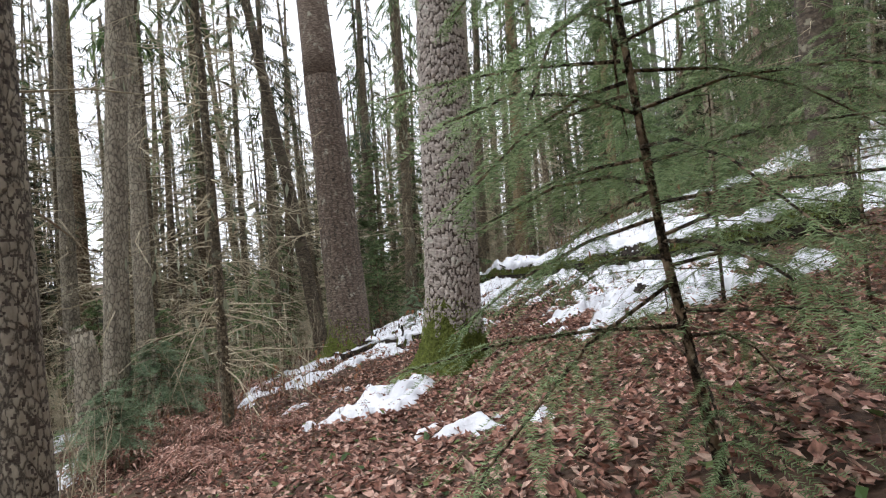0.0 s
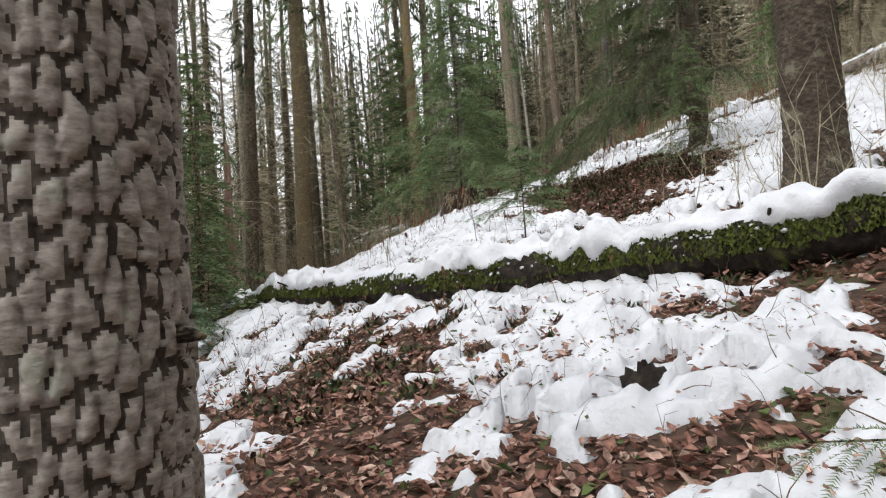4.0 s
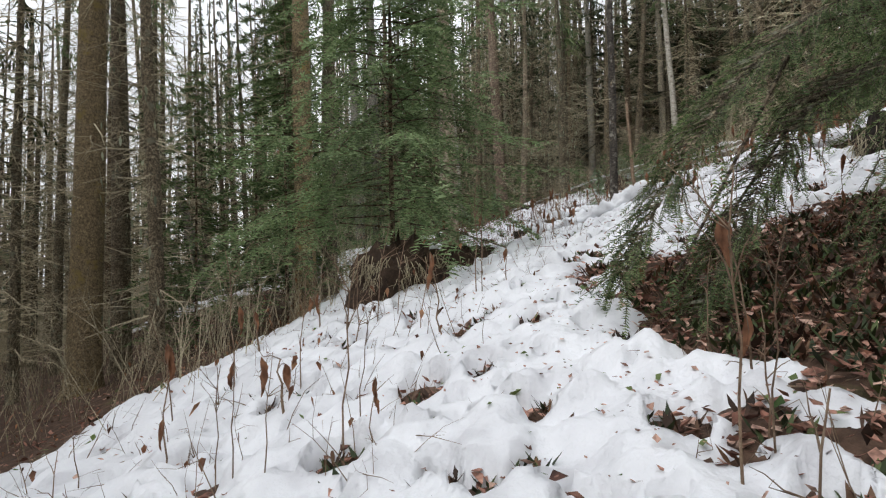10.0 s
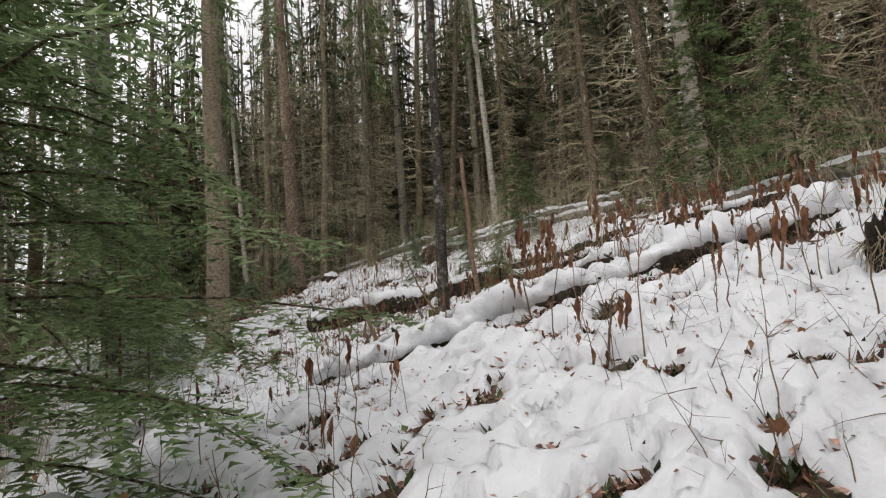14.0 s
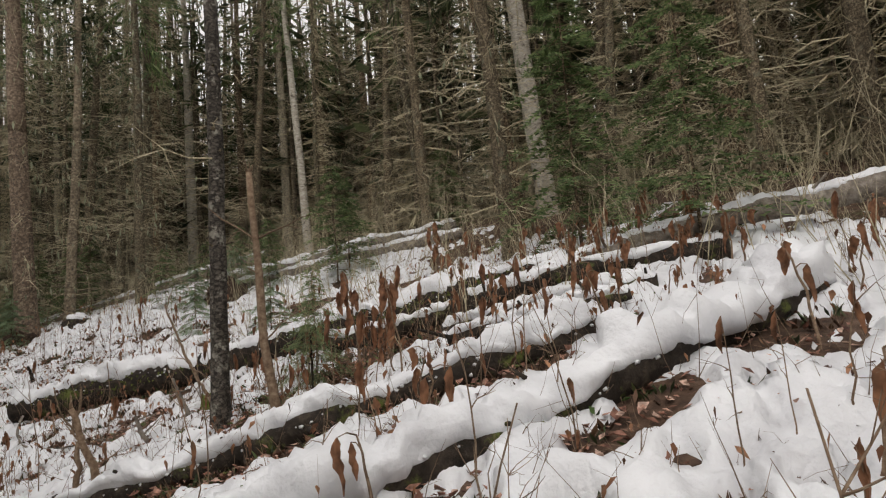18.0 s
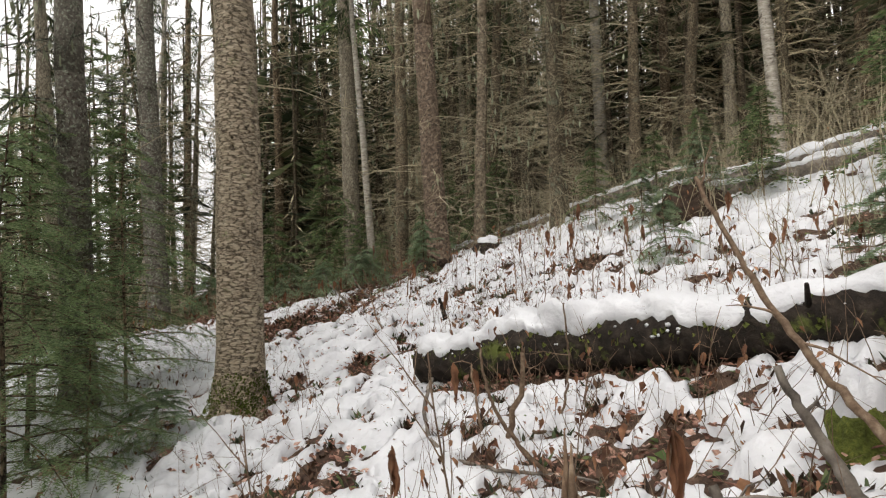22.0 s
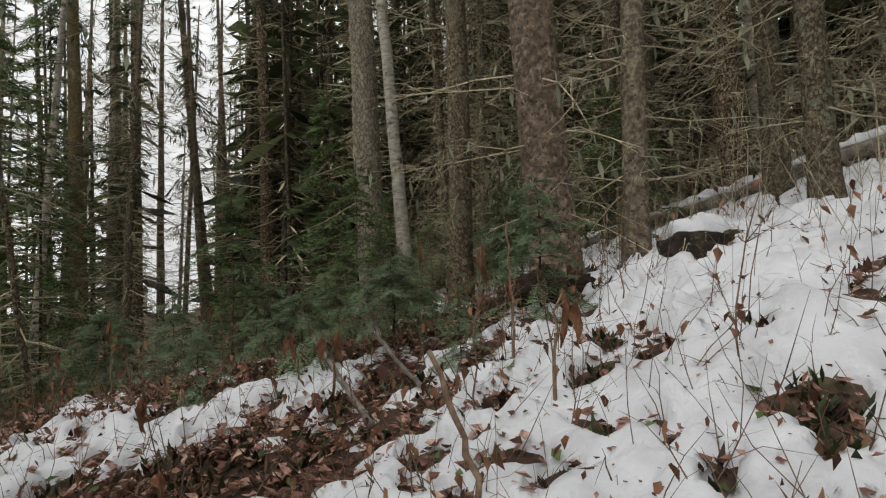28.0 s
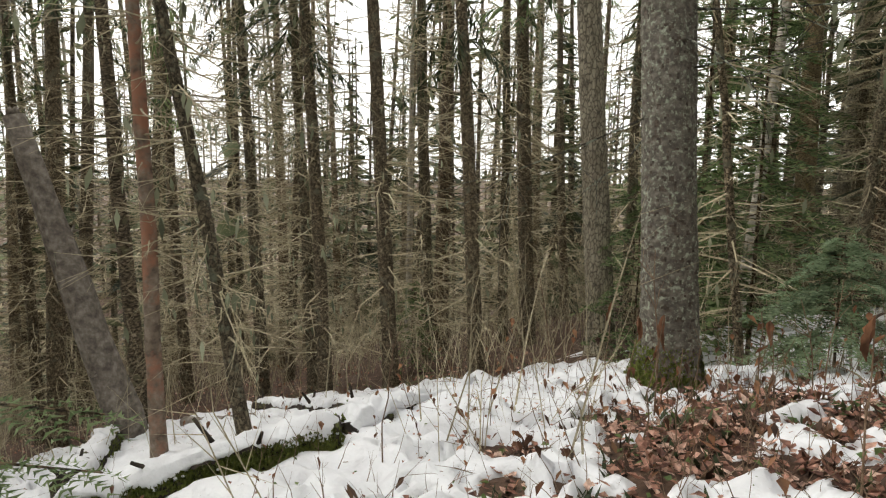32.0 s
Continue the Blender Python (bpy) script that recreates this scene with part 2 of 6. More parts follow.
PEAT = grained("dark_root_soil", (0.015, 0.010, 0.007), (0.045, 0.028, 0.018), (0.09, 0.055, 0.035), 14, bump=1.0, lift=0.04)
LEAF = pieces("brown_leaf", [(0.0, (0.08, 0.04, 0.03)), (0.3, (0.21, 0.10, 0.07)), (0.65, (0.38, 0.205, 0.15)), (1.0, (0.54, 0.38, 0.30))], 0.75, 0.15, 30.0)
DRYLEAF = pieces("dry_hanging_leaf", [(0.0, (0.06, 0.03, 0.018)), (0.5, (0.20, 0.092, 0.05)), (1.0, (0.40, 0.21, 0.115))], 0.7, 0.3, 16.0)
DARKTUFT = pieces("dark_tuft", [(0.0, (0.03, 0.018, 0.012)), (0.6, (0.08, 0.045, 0.028)), (1.0, (0.2, 0.11, 0.06))], 0.75)
GREENTUFT = pieces("green_tuft", [(0.0, (0.02, 0.03, 0.012)), (0.7, (0.05, 0.07, 0.025)), (1.0, (0.11, 0.14, 0.05))], 0.65)
GREENLEAF = pieces("green_ground_leaf", [(0.0, (0.05, 0.09, 0.025)), (1.0, (0.17, 0.22, 0.07))], 0.6, 0.2)
NEEDLE = pieces("fir_needles", [(0.0, (0.045, 0.075, 0.03)), (0.5, (0.14, 0.20, 0.08)), (1.0, (0.29, 0.36, 0.165))], 0.6, 0.55)
SPRUCE_NEEDLE = pieces("spruce_needles", [(0.0, (0.02, 0.028, 0.014)), (0.5, (0.058, 0.076, 0.036)), (1.0, (0.16, 0.185, 0.09))], 0.6, 0.35)
SOFT_NEEDLE = pieces("soft_fir_needles", [(0.0, (0.09, 0.135, 0.055)), (0.5, (0.20, 0.275, 0.12)), (1.0, (0.32, 0.40, 0.21))], 0.6, 0.55)
BEARD = pieces("beard_lichen", [(0.0, (0.13, 0.14, 0.09)), (0.5, (0.27, 0.29, 0.19)), (1.0, (0.42, 0.44, 0.31))], 0.85, 0.3)
PALE_NEEDLE = pieces("pale_fir_needles", [(0.0, (0.13, 0.185, 0.10)), (0.5, (0.23, 0.31, 0.18)), (1.0, (0.34, 0.42, 0.26))], 0.6, 0.5)

SNOW, sn_n, sn_l, sn_b = material("old_snow")
sn_c = sn_n.new("ShaderNodeTexCoord")
sn_1 = sn_n.new("ShaderNodeTexNoise")
sn_1.inputs["Scale"].default_value = 24
sn_1.inputs["Detail"].default_value = 6
sn_2 = sn_n.new("ShaderNodeTexNoise")
sn_2.inputs["Scale"].default_value = 3.0
sn_2.inputs["Detail"].default_value = 8
for q in (sn_1, sn_2):
    sn_l.new(sn_c.outputs["Object"], q.inputs["Vector"])
sn_r = ramp(sn_n, [(0.25, (0.52, 0.52, 0.54)), (0.45, (0.70, 0.708, 0.73)), (0.75, (0.80, 0.81, 0.83))])
sn_l.new(sn_2.outputs["Fac"], sn_r.inputs["Fac"])
sn_l.new(sn_r.outputs["Color"], sn_b.inputs["Base Color"])
sn_b.inputs["Roughness"].default_value = 0.55
sn_b.inputs["Specular IOR Level"].default_value = 0.3
sn_p = sn_n.new("ShaderNodeBump")
sn_p.inputs["Strength"].default_value = 0.5
sn_p.inputs["Distance"].default_value = 0.03
sn_l.new(sn_1.outputs["Fac"], sn_p.inputs["Height"])
sn_l.new(sn_p.outputs[0], sn_b.inputs["Normal"])

# ---- the lie of the land ----
HILL = (1.67, 1.771, 0.026, 1.079, 0.172, -2.983, 4.703, 0.547, 0.179, -4.611, 2.274, 1.198, -0.726, 2.755, -3.85, 3.277, 0.356, -2.554, -1.505, -1.435, -1.082)
BULGE = {(-3, 0): 0.312, (0, -5): 0.192, (2.5, 0): 0.051, (-2, 6): 0.353, (3, 5): 0.135, (1, 10): 0.456, (5, 9): 0.31, (3, 14): 0.362, (8, 13): 0.436, (6, 18): -0.38, (11, 18): -0.414, (4, 23): -0.344, (9, 23): -0.169, (3, 28): 0.53, (8, 28): -0.005, (0, 24): 0.2, (5, 33): -0.685, (-4.5, 27): 0.1}
POWERS = [(i, j) for i in range(6) for j in range(6) if i + j <= 5]


def land(x, y):
    """The height of the hillside, without its small lumps."""
    x, y = np.asarray(x, float), np.asarray(y, float)
    u, v = np.tanh((x - 3) / 16), np.tanh((y - 12) / 24)
    z = sum(c * u ** i * v ** j for c, (i, j) in zip(HILL, POWERS))
    return z + sum(h * np.exp(-((x - a) ** 2 + (y - b) ** 2) / 12.25) for (a, b), h in BULGE.items())


class Noise2:
    """Smooth value noise over the plan, quick for whole arrays."""
    def __init__(self, seed):
        self.t = np.random.RandomState(seed).rand(256, 256)

    def at(self, x, y):
        xi, yi = np.floor(x).astype(int), np.floor(y).astype(int)
        fx, fy = x - xi, y - yi
        fx, fy = fx * fx * (3 - 2 * fx), fy * fy * (3 - 2 * fy)
        g = lambda a, b: self.t[a % 256, b % 256]
        return (g(xi, yi) * (1 - fx) + g(xi + 1, yi) * fx) * (1 - fy) + (g(xi, yi + 1) * (1 - fx) + g(xi + 1, yi + 1) * fx) * fy

    def fbm(self, x, y, octaves=4):
        s, a, n = 0, 0.5, 0
        for k in range(octaves):
            s, n, a, x, y = s + a * self.at(x, y), n + a, a * 0.55, x * 2.03 + 17.1, y * 2.03 + 5.3
        return s / n


N1, N2, N3, N4 = Noise2(3), Noise2(8), Noise2(21), Noise2(34)


DOMES = {}


def cells(x, y, step, seed, share, small, large, soft=False):
    """Scattered round domes, 1 at their middles and 0 outside them: clumps or holes of the snow."""
    t = DOMES.setdefault(seed, None)
    if t is None:
        t = DOMES[seed] = np.random.RandomState(seed).rand(5, 128, 128)
    xi, yi = np.floor(x / step).astype(int), np.floor(y / step).astype(int)
    best = np.zeros(np.shape(x))
    for a in (-1, 0, 1):
        for b in (-1, 0, 1):
            p, q = (xi + a) % 128, (yi + b) % 128
            dx, dy = x - (xi + a + t[0, p, q]) * step, y - (yi + b + t[1, p, q]) * step
            r = small + (large - small) * t[2, p, q]
            k = 0.6 + 0.8 * t[4, p, q]
            h = np.clip(1 - (dx * dx * k + dy * dy / k) / (r * r), 0, 1)
            dome = np.where(t[3, p, q] < share, np.sqrt(h) * h ** 0.25, 0)
            best = best + dome ** 3 if soft else np.maximum(best, dome)
    return np.cbrt(best) if soft else best


def spot(x, y, cx, cy, rx, ry=None):
    return np.exp(-((x - cx) / rx) ** 2 - ((y - cy) / (ry or rx)) ** 2)


def floor_height(x, y):
    x, y = np.asarray(x, float), np.asarray(y, float)
    z = land(x, y) + 0.22 * (N1.fbm(x * 0.45, y * 0.45, 3) - 0.5) + 0.10 * (N2.fbm(x * 1.9, y * 1.9, 3) - 0.5)
    z = z + 0.35 * spot(x, y, 1.6, 12.3, 0.9, 0.7) + 0.22 * spot(x, y, 8.8, 26.3, 0.6)
    return z


order = sorted((y, x) for t, (x, y, z), target, roll in PATH)
WALK_Y, WALK_X = [q[0] for q in order], [q[1] for q in order]


LOG_GAPS = ((5.55, 13.1, 5.9, 12.75, 0.16, 0.30), (6.5, 12.5, 7.0, 12.3, 0.18, 0.32), (7.8, 12.05, 8.3, 11.8, 0.18, 0.30), (6.2, 15.3, 6.4, 14.7, 0.20, 0.30), (6.9, 13.9, 7.4, 13.4, 0.20, 0.36), (6.0, 15.7, 7.0, 15.3, 0.30, 0.22), (6.6, 21.0, 8.2, 18.9, 0.16, 0.25))


def snow_depth(x, y):
    """How deep the snow lies above the floor; under zero there is none."""
    cover = 0.145 + 0.0 * x
    line = np.interp(y, WALK_Y, WALK_X)
    side = x - line
    cover = cover - 0.75 * np.clip((-side - 3.5 - 1.6 * np.exp(-((y - 9) / 5) ** 2)) / 5, 0, 1) - 0.55 * np.clip((side - 7) / 6, 0, 1)   # less snow in the woods
    cover = cover - 0.42 / (1 + np.exp((y + 0.2 - 0.25 * x) / 0.45))            # leaf litter round the first trees
    cover = cover + 0.24 * spot(x, y, -2.0, -1.8, 1.3, 0.55) + 0.36 * spot(x, y, 1.2, -0.4, 1.0, 0.7) + 0.22 * spot(x, y, 0.3, -4.0, 0.8, 0.4) + 0.10 * spot(x, y, 1.2, -4.6, 0.5, 0.35) + 0.4 * spot(x, y, -1.2, -2.6, 0.8, 0.4) + 1.3 * spot(x, y, -6.4, -2.4, 1.5, 0.9) + 0.15 * spot(x, y, -3.6, -0.6, 0.9, 0.4) - 0.22 * spot(x, y, -3.4, 0.6, 0.9, 0.6) + 1.3 * spot(x, y, -10.5, 1.5, 1.8, 1.5) + 0.4 * spot(x, y, 1.6, -1.6, 1.3, 0.6)
    cover = cover - 0.40 * spot(x, y, 4.3, 8.3, 1.5, 1.3) - 0.30 * spot(x, y, 4.0, 6.2, 1.1, 1.5) - 0.34 * spot(x, y, 3.2, 7.4, 0.9, 1.0) - 0.2 * spot(x, y, 2.7, 6.4, 0.7, 0.6)   # bare earth under the drooping conifer
    cover = cover - 0.20 * spot(x, y, -0.4, 1.6, 1.4, 1.2)
    cover = cover - 0.30 * spot(x, y, 3.0, 4.7, 0.7, 0.6) - 0.22 * spot(x, y, -1.0, 4.2, 0.4, 0.3) - 0.22 * spot(x, y, -1.0, 3.4, 0.3) - 0.2 * spot(x, y, -0.1, 3.0, 0.4, 0.2) - 0.25 * spot(x, y, -2.6, 4.2, 0.7, 0.4)   # leaves below the mossy log
    cover = cover - 0.12 * spot(x, y, 8.7, 15.2, 1.7, 2.2) - 0.08 * spot(x, y, 7.0, 17.8, 1.2, 1.0) - 0.2 * spot(x, y, 6.5, 14.6, 0.5, 0.4) - 0.2 * spot(x, y, 7.3, 13.4, 0.5, 0.4) - 0.2 * spot(x, y, 8.2, 12.7, 0.5, 0.4) - 0.2 * spot(x, y, 6.0, 13.0, 0.3) - 0.14 * spot(x, y, 6.0, 16.2, 0.8, 0.5)   # herbs and logs break the snow
    cover = cover - 0.05 * spot(x, y, 5.2, 20.5, 1.2, 2.0) - 0.12 * spot(x, y, 10.5, 18, 3, 5)
    cover = cover - 0.20 * spot(x, y, 6.2, 28.6, 1.8, 1.4) - 0.10 * spot(x, y, 5.2, 25.8, 0.9, 0.5) + 0.62 * spot(x, y, -1.5, 27.0, 3.2, 2.4) + 0.6 * spot(x, y, -4.5, 26.0, 3.5, 2.2) + 0.3 * spot(x, y, 1.5, 25.6, 1.5, 1.5) - 0.20 * spot(x, y, 3.2, 27.6, 1.1, 0.9) - 0.08 * spot(x, y, 4.8, 27.2, 1.2, 0.8) - 0.12 * spot(x, y, 3.6, 22.8, 0.8, 0.8) - 0.20 * spot(x, y, 7.2, 27.4, 1.2, 1.2) - 0.08 * spot(x, y, 6.2, 26.2, 0.7, 0.6) - 0.08 * spot(x, y, 1.0, 29, 4)
    for x0, y0, x1, y1, wide, deep in LOG_GAPS:
        k = np.clip(((x - x0) * (x1 - x0) + (y - y0) * (y1 - y0)) / ((x1 - x0) ** 2 + (y1 - y0) ** 2), 0, 1)
        cover = cover - deep * np.exp(-((x - x0 - k * (x1 - x0)) ** 2 + (y - y0 - k * (y1 - y0)) ** 2) / wide ** 2)
    patch = N3.fbm(x * 0.75, y * 0.75, 4) - 0.5
    fine = N4.fbm(x * 2.9 + 0.9 * y, y * 2.9 - 0.9 * x, 3) - 0.5
    crumb = N2.at(x * 7.3 + 2.0 * y, y * 7.3 - 2.0 * x) - 0.5
    holes = cells(x, y, 0.36, 51, 0.66, 0.05, 0.15) + 0.8 * cells(x + 7, y, 0.19, 52, 0.46, 0.03, 0.07)
    d = cover * 0.5 + 0.17 * patch + 0.16 * fine + 0.07 * crumb - 0.26 * holes * (1 + 1.5 / (1 + np.exp((y + 0.2 - 0.25 * x) / 0.45)))
    lump = 0.07 * cells(x, y, 0.27, 53, 0.85, 0.10, 0.26, True) + 0.04 * cells(x, y, 0.14, 54, 0.8, 0.05, 0.12, True) + 0.02 * crumb
    return np.where(d > 0, 0.06 * (1 - np.exp(-d / 0.022)) + lump * np.clip(d / 0.085, 0, 1), d * 1.5)


def top_height(x, y):
    """The top of the snow, or of the floor where it is bare."""
    return float(floor_height(x, y) + max(0.0, float(snow_depth(x, y))))


def ground_z(x, y):
    return float(floor_height(x, y))


# ---- mesh tools ----
class Geo:
    def __init__(self):
        self.v, self.f, self.n = [], [], 0

    def add(self, verts, faces):
        self.v.append(np.asarray(verts, float))
        self.f.extend([tuple(i + self.n for i in q) for q in faces])
        self.n += len(verts)

    def tube(self, pts, radii, sides=6, wob=0.0, rnd=None, cap=True):
        pts = np.asarray(pts, float)
        k = len(pts)
        d = np.gradient(pts, axis=0)
        d /= np.linalg.norm(d, axis=1, keepdims=True) + 1e-9
        ref = np.array([0, 0, 1.0]) if abs(d[0][2]) < 0.8 else np.array([1.0, 0, 0])
        a = np.cross(d, ref)
        a /= np.linalg.norm(a, axis=1, keepdims=True) + 1e-9
        b = np.cross(d, a)
        th = np.arange(sides) * 2 * math.pi / sides
        r = np.asarray(radii, float)[:, None] * np.ones(sides)
        if wob and rnd is not None:
            r = r * (1 + wob * (rnd.rand(k, sides) - 0.5))
        ring = pts[:, None] + r[..., None] * (np.cos(th)[None, :, None] * a[:, None] + np.sin(th)[None, :, None] * b[:, None])
        faces = [(i * sides + j, i * sides + (j + 1) % sides, (i + 1) * sides + (j + 1) % sides, (i + 1) * sides + j) for i in range(k - 1) for j in range(sides)]
        if cap:
            faces += [tuple(range(sides))[::-1], tuple((k - 1) * sides + j for j in range(sides))]
        self.add(ring.reshape(-1, 3), faces)

    def mesh(self, name, mat, smooth=True):
        me = bpy.data.meshes.new(name)
        me.from_pydata(np.concatenate(self.v).tolist() if self.v else [], [], self.f)
        me.materials.append(mat)
        if smooth:
            me.polygons.foreach_set("use_smooth", [True] * len(me.polygons))
        me.update()
        return me


def part(name, geo, mat, parent, label="", smooth=True):
    ob = new(name, geo if isinstance(geo, bpy.types.Mesh) else geo.mesh(name, mat, smooth))
    ob.parent = parent
    if label:
        tagged(ob, label)
    return ob


def base(name, x, y, z, label, category, group="", turn=0.0, size=1.0):
    ob = new(name)
    ob.empty_display_size = 0.2
    ob.matrix_basis = pose(x, y, z, 0, 0, turn) @ Matrix.Scale(size, 4)
    return tagged(ob, label, category, group)


def sheet(name, xs, ys, zfun, mat, keep=None, middle=None):
    X, Y = np.meshgrid(xs, ys, indexing="ij")
    if middle:
        X = X + middle(Y)
    Z = zfun(X, Y)
    ny = len(ys)
    v = np.stack([X, Y, Z], -1).reshape(-1, 3)
    i, j = np.meshgrid(np.arange(len(xs) - 1), np.arange(ny - 1), indexing="ij")
    q = (i * ny + j).ravel()
    f = np.stack([q, q + ny, q + ny + 1, q + 1], -1)
    if keep is not None:
        f = f[keep(X, Y).reshape(-1)[f].any(1)]
        used, f = np.unique(f, return_inverse=True)
        v, f = v[used], f.reshape(-1, 4)
    me = bpy.data.meshes.new(name)
    me.vertices.add(len(v))
    me.vertices.foreach_set("co", v.ravel())
    me.loops.add(f.size)
    me.loops.foreach_set("vertex_index", f.ravel().astype(np.int32))
    me.polygons.add(len(f))
    me.polygons.foreach_set("loop_start", np.arange(0, f.size, 4, dtype=np.int32))
    me.polygons.foreach_set("loop_total", np.full(len(f), 4, dtype=np.int32))
    me.polygons.foreach_set("use_smooth", np.ones(len(f), bool))
    me.update(calc_edges=True)
    me.validate()
    me.materials.append(mat)
    return new(name, me)


def steps(edges):
    out = []
    for a, b, s in edges:
        out.extend(np.arange(a, b - 1e-6, s).tolist())
    return np.array(out + [edges[-1][1]])


# ---- ground ----
def wide_floor(x, y):
    z = floor_height(x, y)
    far = np.clip((np.hypot(x - 4, y - 12) - 55) / 120, 0, 1)
    return z * (1 - far) + far * -6.0


gx = steps([(-900, -120, 60), (-120, -40, 8), (-40, -10, 0.8), (-10, 14, 0.16), (14, 50, 0.8), (50, 130, 8), (130, 910, 60)])
gy = steps([(-900, -110, 60), (-110, -30, 8), (-30, -10, 0.8), (-10, 32, 0.16), (32, 75, 0.8), (75, 155, 8), (155, 935, 60)])
tagged(sheet("ground", gx, gy, wide_floor, SOIL), "brown leaf-strewn forest soil on a hillside", "ground", kind="structure")


def snow_top(x, y):
    d = snow_depth(x, y)
    return wide_floor(x, y) + np.clip(d, -0.06, 1)


BEND = np.polyfit(WALK_Y, WALK_X, 3)
sx = steps([(-55, -7, 0.7), (-7, -2.4, 0.10), (-2.4, 4.0, 0.03), (4.0, 9, 0.08), (9, 55, 0.7)])
sy = steps([(-35, -9, 0.7), (-9, 31, 0.03), (31, 80, 0.7)])
tagged(sheet("snow", sx, sy, snow_top, SNOW, lambda x, y: snow_depth(x, y) > -0.03, lambda y: np.polyval(BEND, np.clip(y, -8, 25))), "thin lumpy old snow lying over leaves on the slope", "snow", kind="structure")

# ---- trees ----
rs = np.random.RandomState(11)


def unit(v):
    return v / (np.linalg.norm(v) + 1e-9)


def dead_branch(geo, p, d, length, r, rnd, forks=3, sides=3, k=5):
    t = np.linspace(0, 1, k)
    sag = rnd.uniform(-0.35, 0.12) * length
    side = rnd.uniform(-0.15, 0.15) * length
    lat = unit(np.cross(d, (0, 0, 1)))
    pts = p + d * (t * length)[:, None] + np.array([0, 0, 1]) * (sag * t ** 1.7)[:, None] + lat * (side * t ** 2)[:, None]
    pts[1:-1] += rnd.normal(0, 0.018 * length, (k - 2, 3))
    geo.tube(pts, r * (1 - 0.8 * t), sides, cap=False)
    for _ in range(forks):
        i = rnd.randint(1, k - 1)
        q = unit(d + rnd.normal(0, 0.65, 3) + np.array([0, 0, -0.25]))
        ln = length * rnd.uniform(0.2, 0.5)
        b = pts[i]
        geo.tube([b, b + q * ln * 0.5 + rnd.normal(0, 0.02, 3), b + q * ln + np.array([0, 0, -0.1 * ln])], [r * 0.5, r * 0.35, r * 0.15], 3, cap=False)


def blades(name, quads, mat, parent=None):
    """Many loose four-cornered blades in one mesh."""
    quads = np.concatenate(quads)
    gg = Geo()
    gg.v.append(quads.reshape(-1, 3))
    gg.f = np.arange(len(quads) * 4).reshape(-1, 4).tolist()
    ob = new(name, gg.mesh(name, mat, False))
    ob.parent = parent
    return ob


def twig_ribbon(geo, p, d, length, w, rnd, forks=3):
    """A cheap fine dead twig with side twigs, for trees farther off."""
    n = unit(np.cross(d, rnd.normal(0, 1, 3))) * w
    q = p + d * length * 0.5 + rnd.normal(0, 0.05 * length, 3)
    e = p + d * length + np.array([0, 0, rnd.uniform(-0.3, 0.15) * length])
    v, f = [p - n, p + n, q - n * 0.7, q + n * 0.7, e], [(0, 1, 3, 2), (2, 3, 4)]
    for _ in range(forks):
        s = rnd.uniform(0.15, 0.9)
        b = p + (q - p) * s * 2 if s < 0.5 else q + (e - q) * (s - 0.5) * 2
        t = b + unit(d + rnd.normal(0, 0.75, 3) + np.array([0, 0, -0.25])) * length * rnd.uniform(0.2, 0.5)
        k = len(v)
        v += [b - n * 0.6, b + n * 0.6, t]
        f.append((k, k + 1, k + 2))
    geo.add(v, f)


def bough(geo, wood, p, az, length, rise, droop, rnd, twigs=10, needles=6, needle_len=0.028, width=0.42, r=0.012, hang=0.0, slim=1.0):
    """A live bough: a sagging axis with side twigs in a flat fan, each set with needle blades."""
    d = np.array([math.cos(az), math.sin(az), 0])
    lat = np.array([-math.sin(az), math.cos(az), 0])
    t = np.linspace(0, 1, 4)
    axis = lambda s: p + d * (s * length) + np.array([0, 0, 1]) * (rise * s - droop * s ** 2.2) * length + lat * (bend * s * s)
    bend = rnd.uniform(-0.12, 0.12) * length
    wood.tube([axis(s) for s in t], r * (1 - 0.8 * t) + 0.0015, 3, cap=False)
    vs, fs = [], []
    for i in range(twigs * 2 + 1):
        s = 0.18 + 0.82 * (i // 2 + rnd.uniform(0, 1.6)) / twigs
        s = min(s, 1.0)
        side = (1 if i % 2 else -1)
        o = axis(s)
        ahead = unit(axis(min(1, s + 0.05)) - axis(s - 0.05))
        ln = length * width * (1.08 - s) ** 0.75 * rnd.uniform(0.25, 1.1) + 0.03
        q = unit(ahead * rnd.uniform(0.35, 1.1) + lat * side * rnd.uniform(0.25, 0.95) + np.array([0, 0, rnd.uniform(-0.42, 0.05) - hang * rnd.rand()])) if i < twigs * 2 else ahead
        w = unit(np.cross(q, (0, 0, 1)))
        up = np.cross(w, q)
        if needles == 0:
            hw = ln * 0.075
            m = o + q * ln * 0.45
            b = len(vs)
            vs += [o, m + w * hw + up * rnd.uniform(-0.3, 0.3) * hw, o + q * ln, m - w * hw + up * rnd.uniform(-0.3, 0.3) * hw]
            fs += [(b, b + 1, b + 2), (b, b + 2, b + 3)]
            continue
        many = max(3, int(ln / needles))
        for j in range(many):
            c = o + q * (ln * (j + 0.5) / many) + np.array([0, 0, -0.16 * ln * (j / many) ** 2])
            hl = needle_len * rnd.uniform(0.75, 1.3)
            for sg in (1, -1):
                tip = c + unit(q * rnd.uniform(0.5, 1.2) + w * sg + up * rnd.uniform(-0.3, 0.6)) * hl
                th = q * (ln / many * 0.5 * slim)
                b = len(vs)
                vs += [c - th * 0.5, tip, c + th * 0.9]
                fs.append((b, b + 1, b + 2))
    geo.add(np.array(vs), fs)


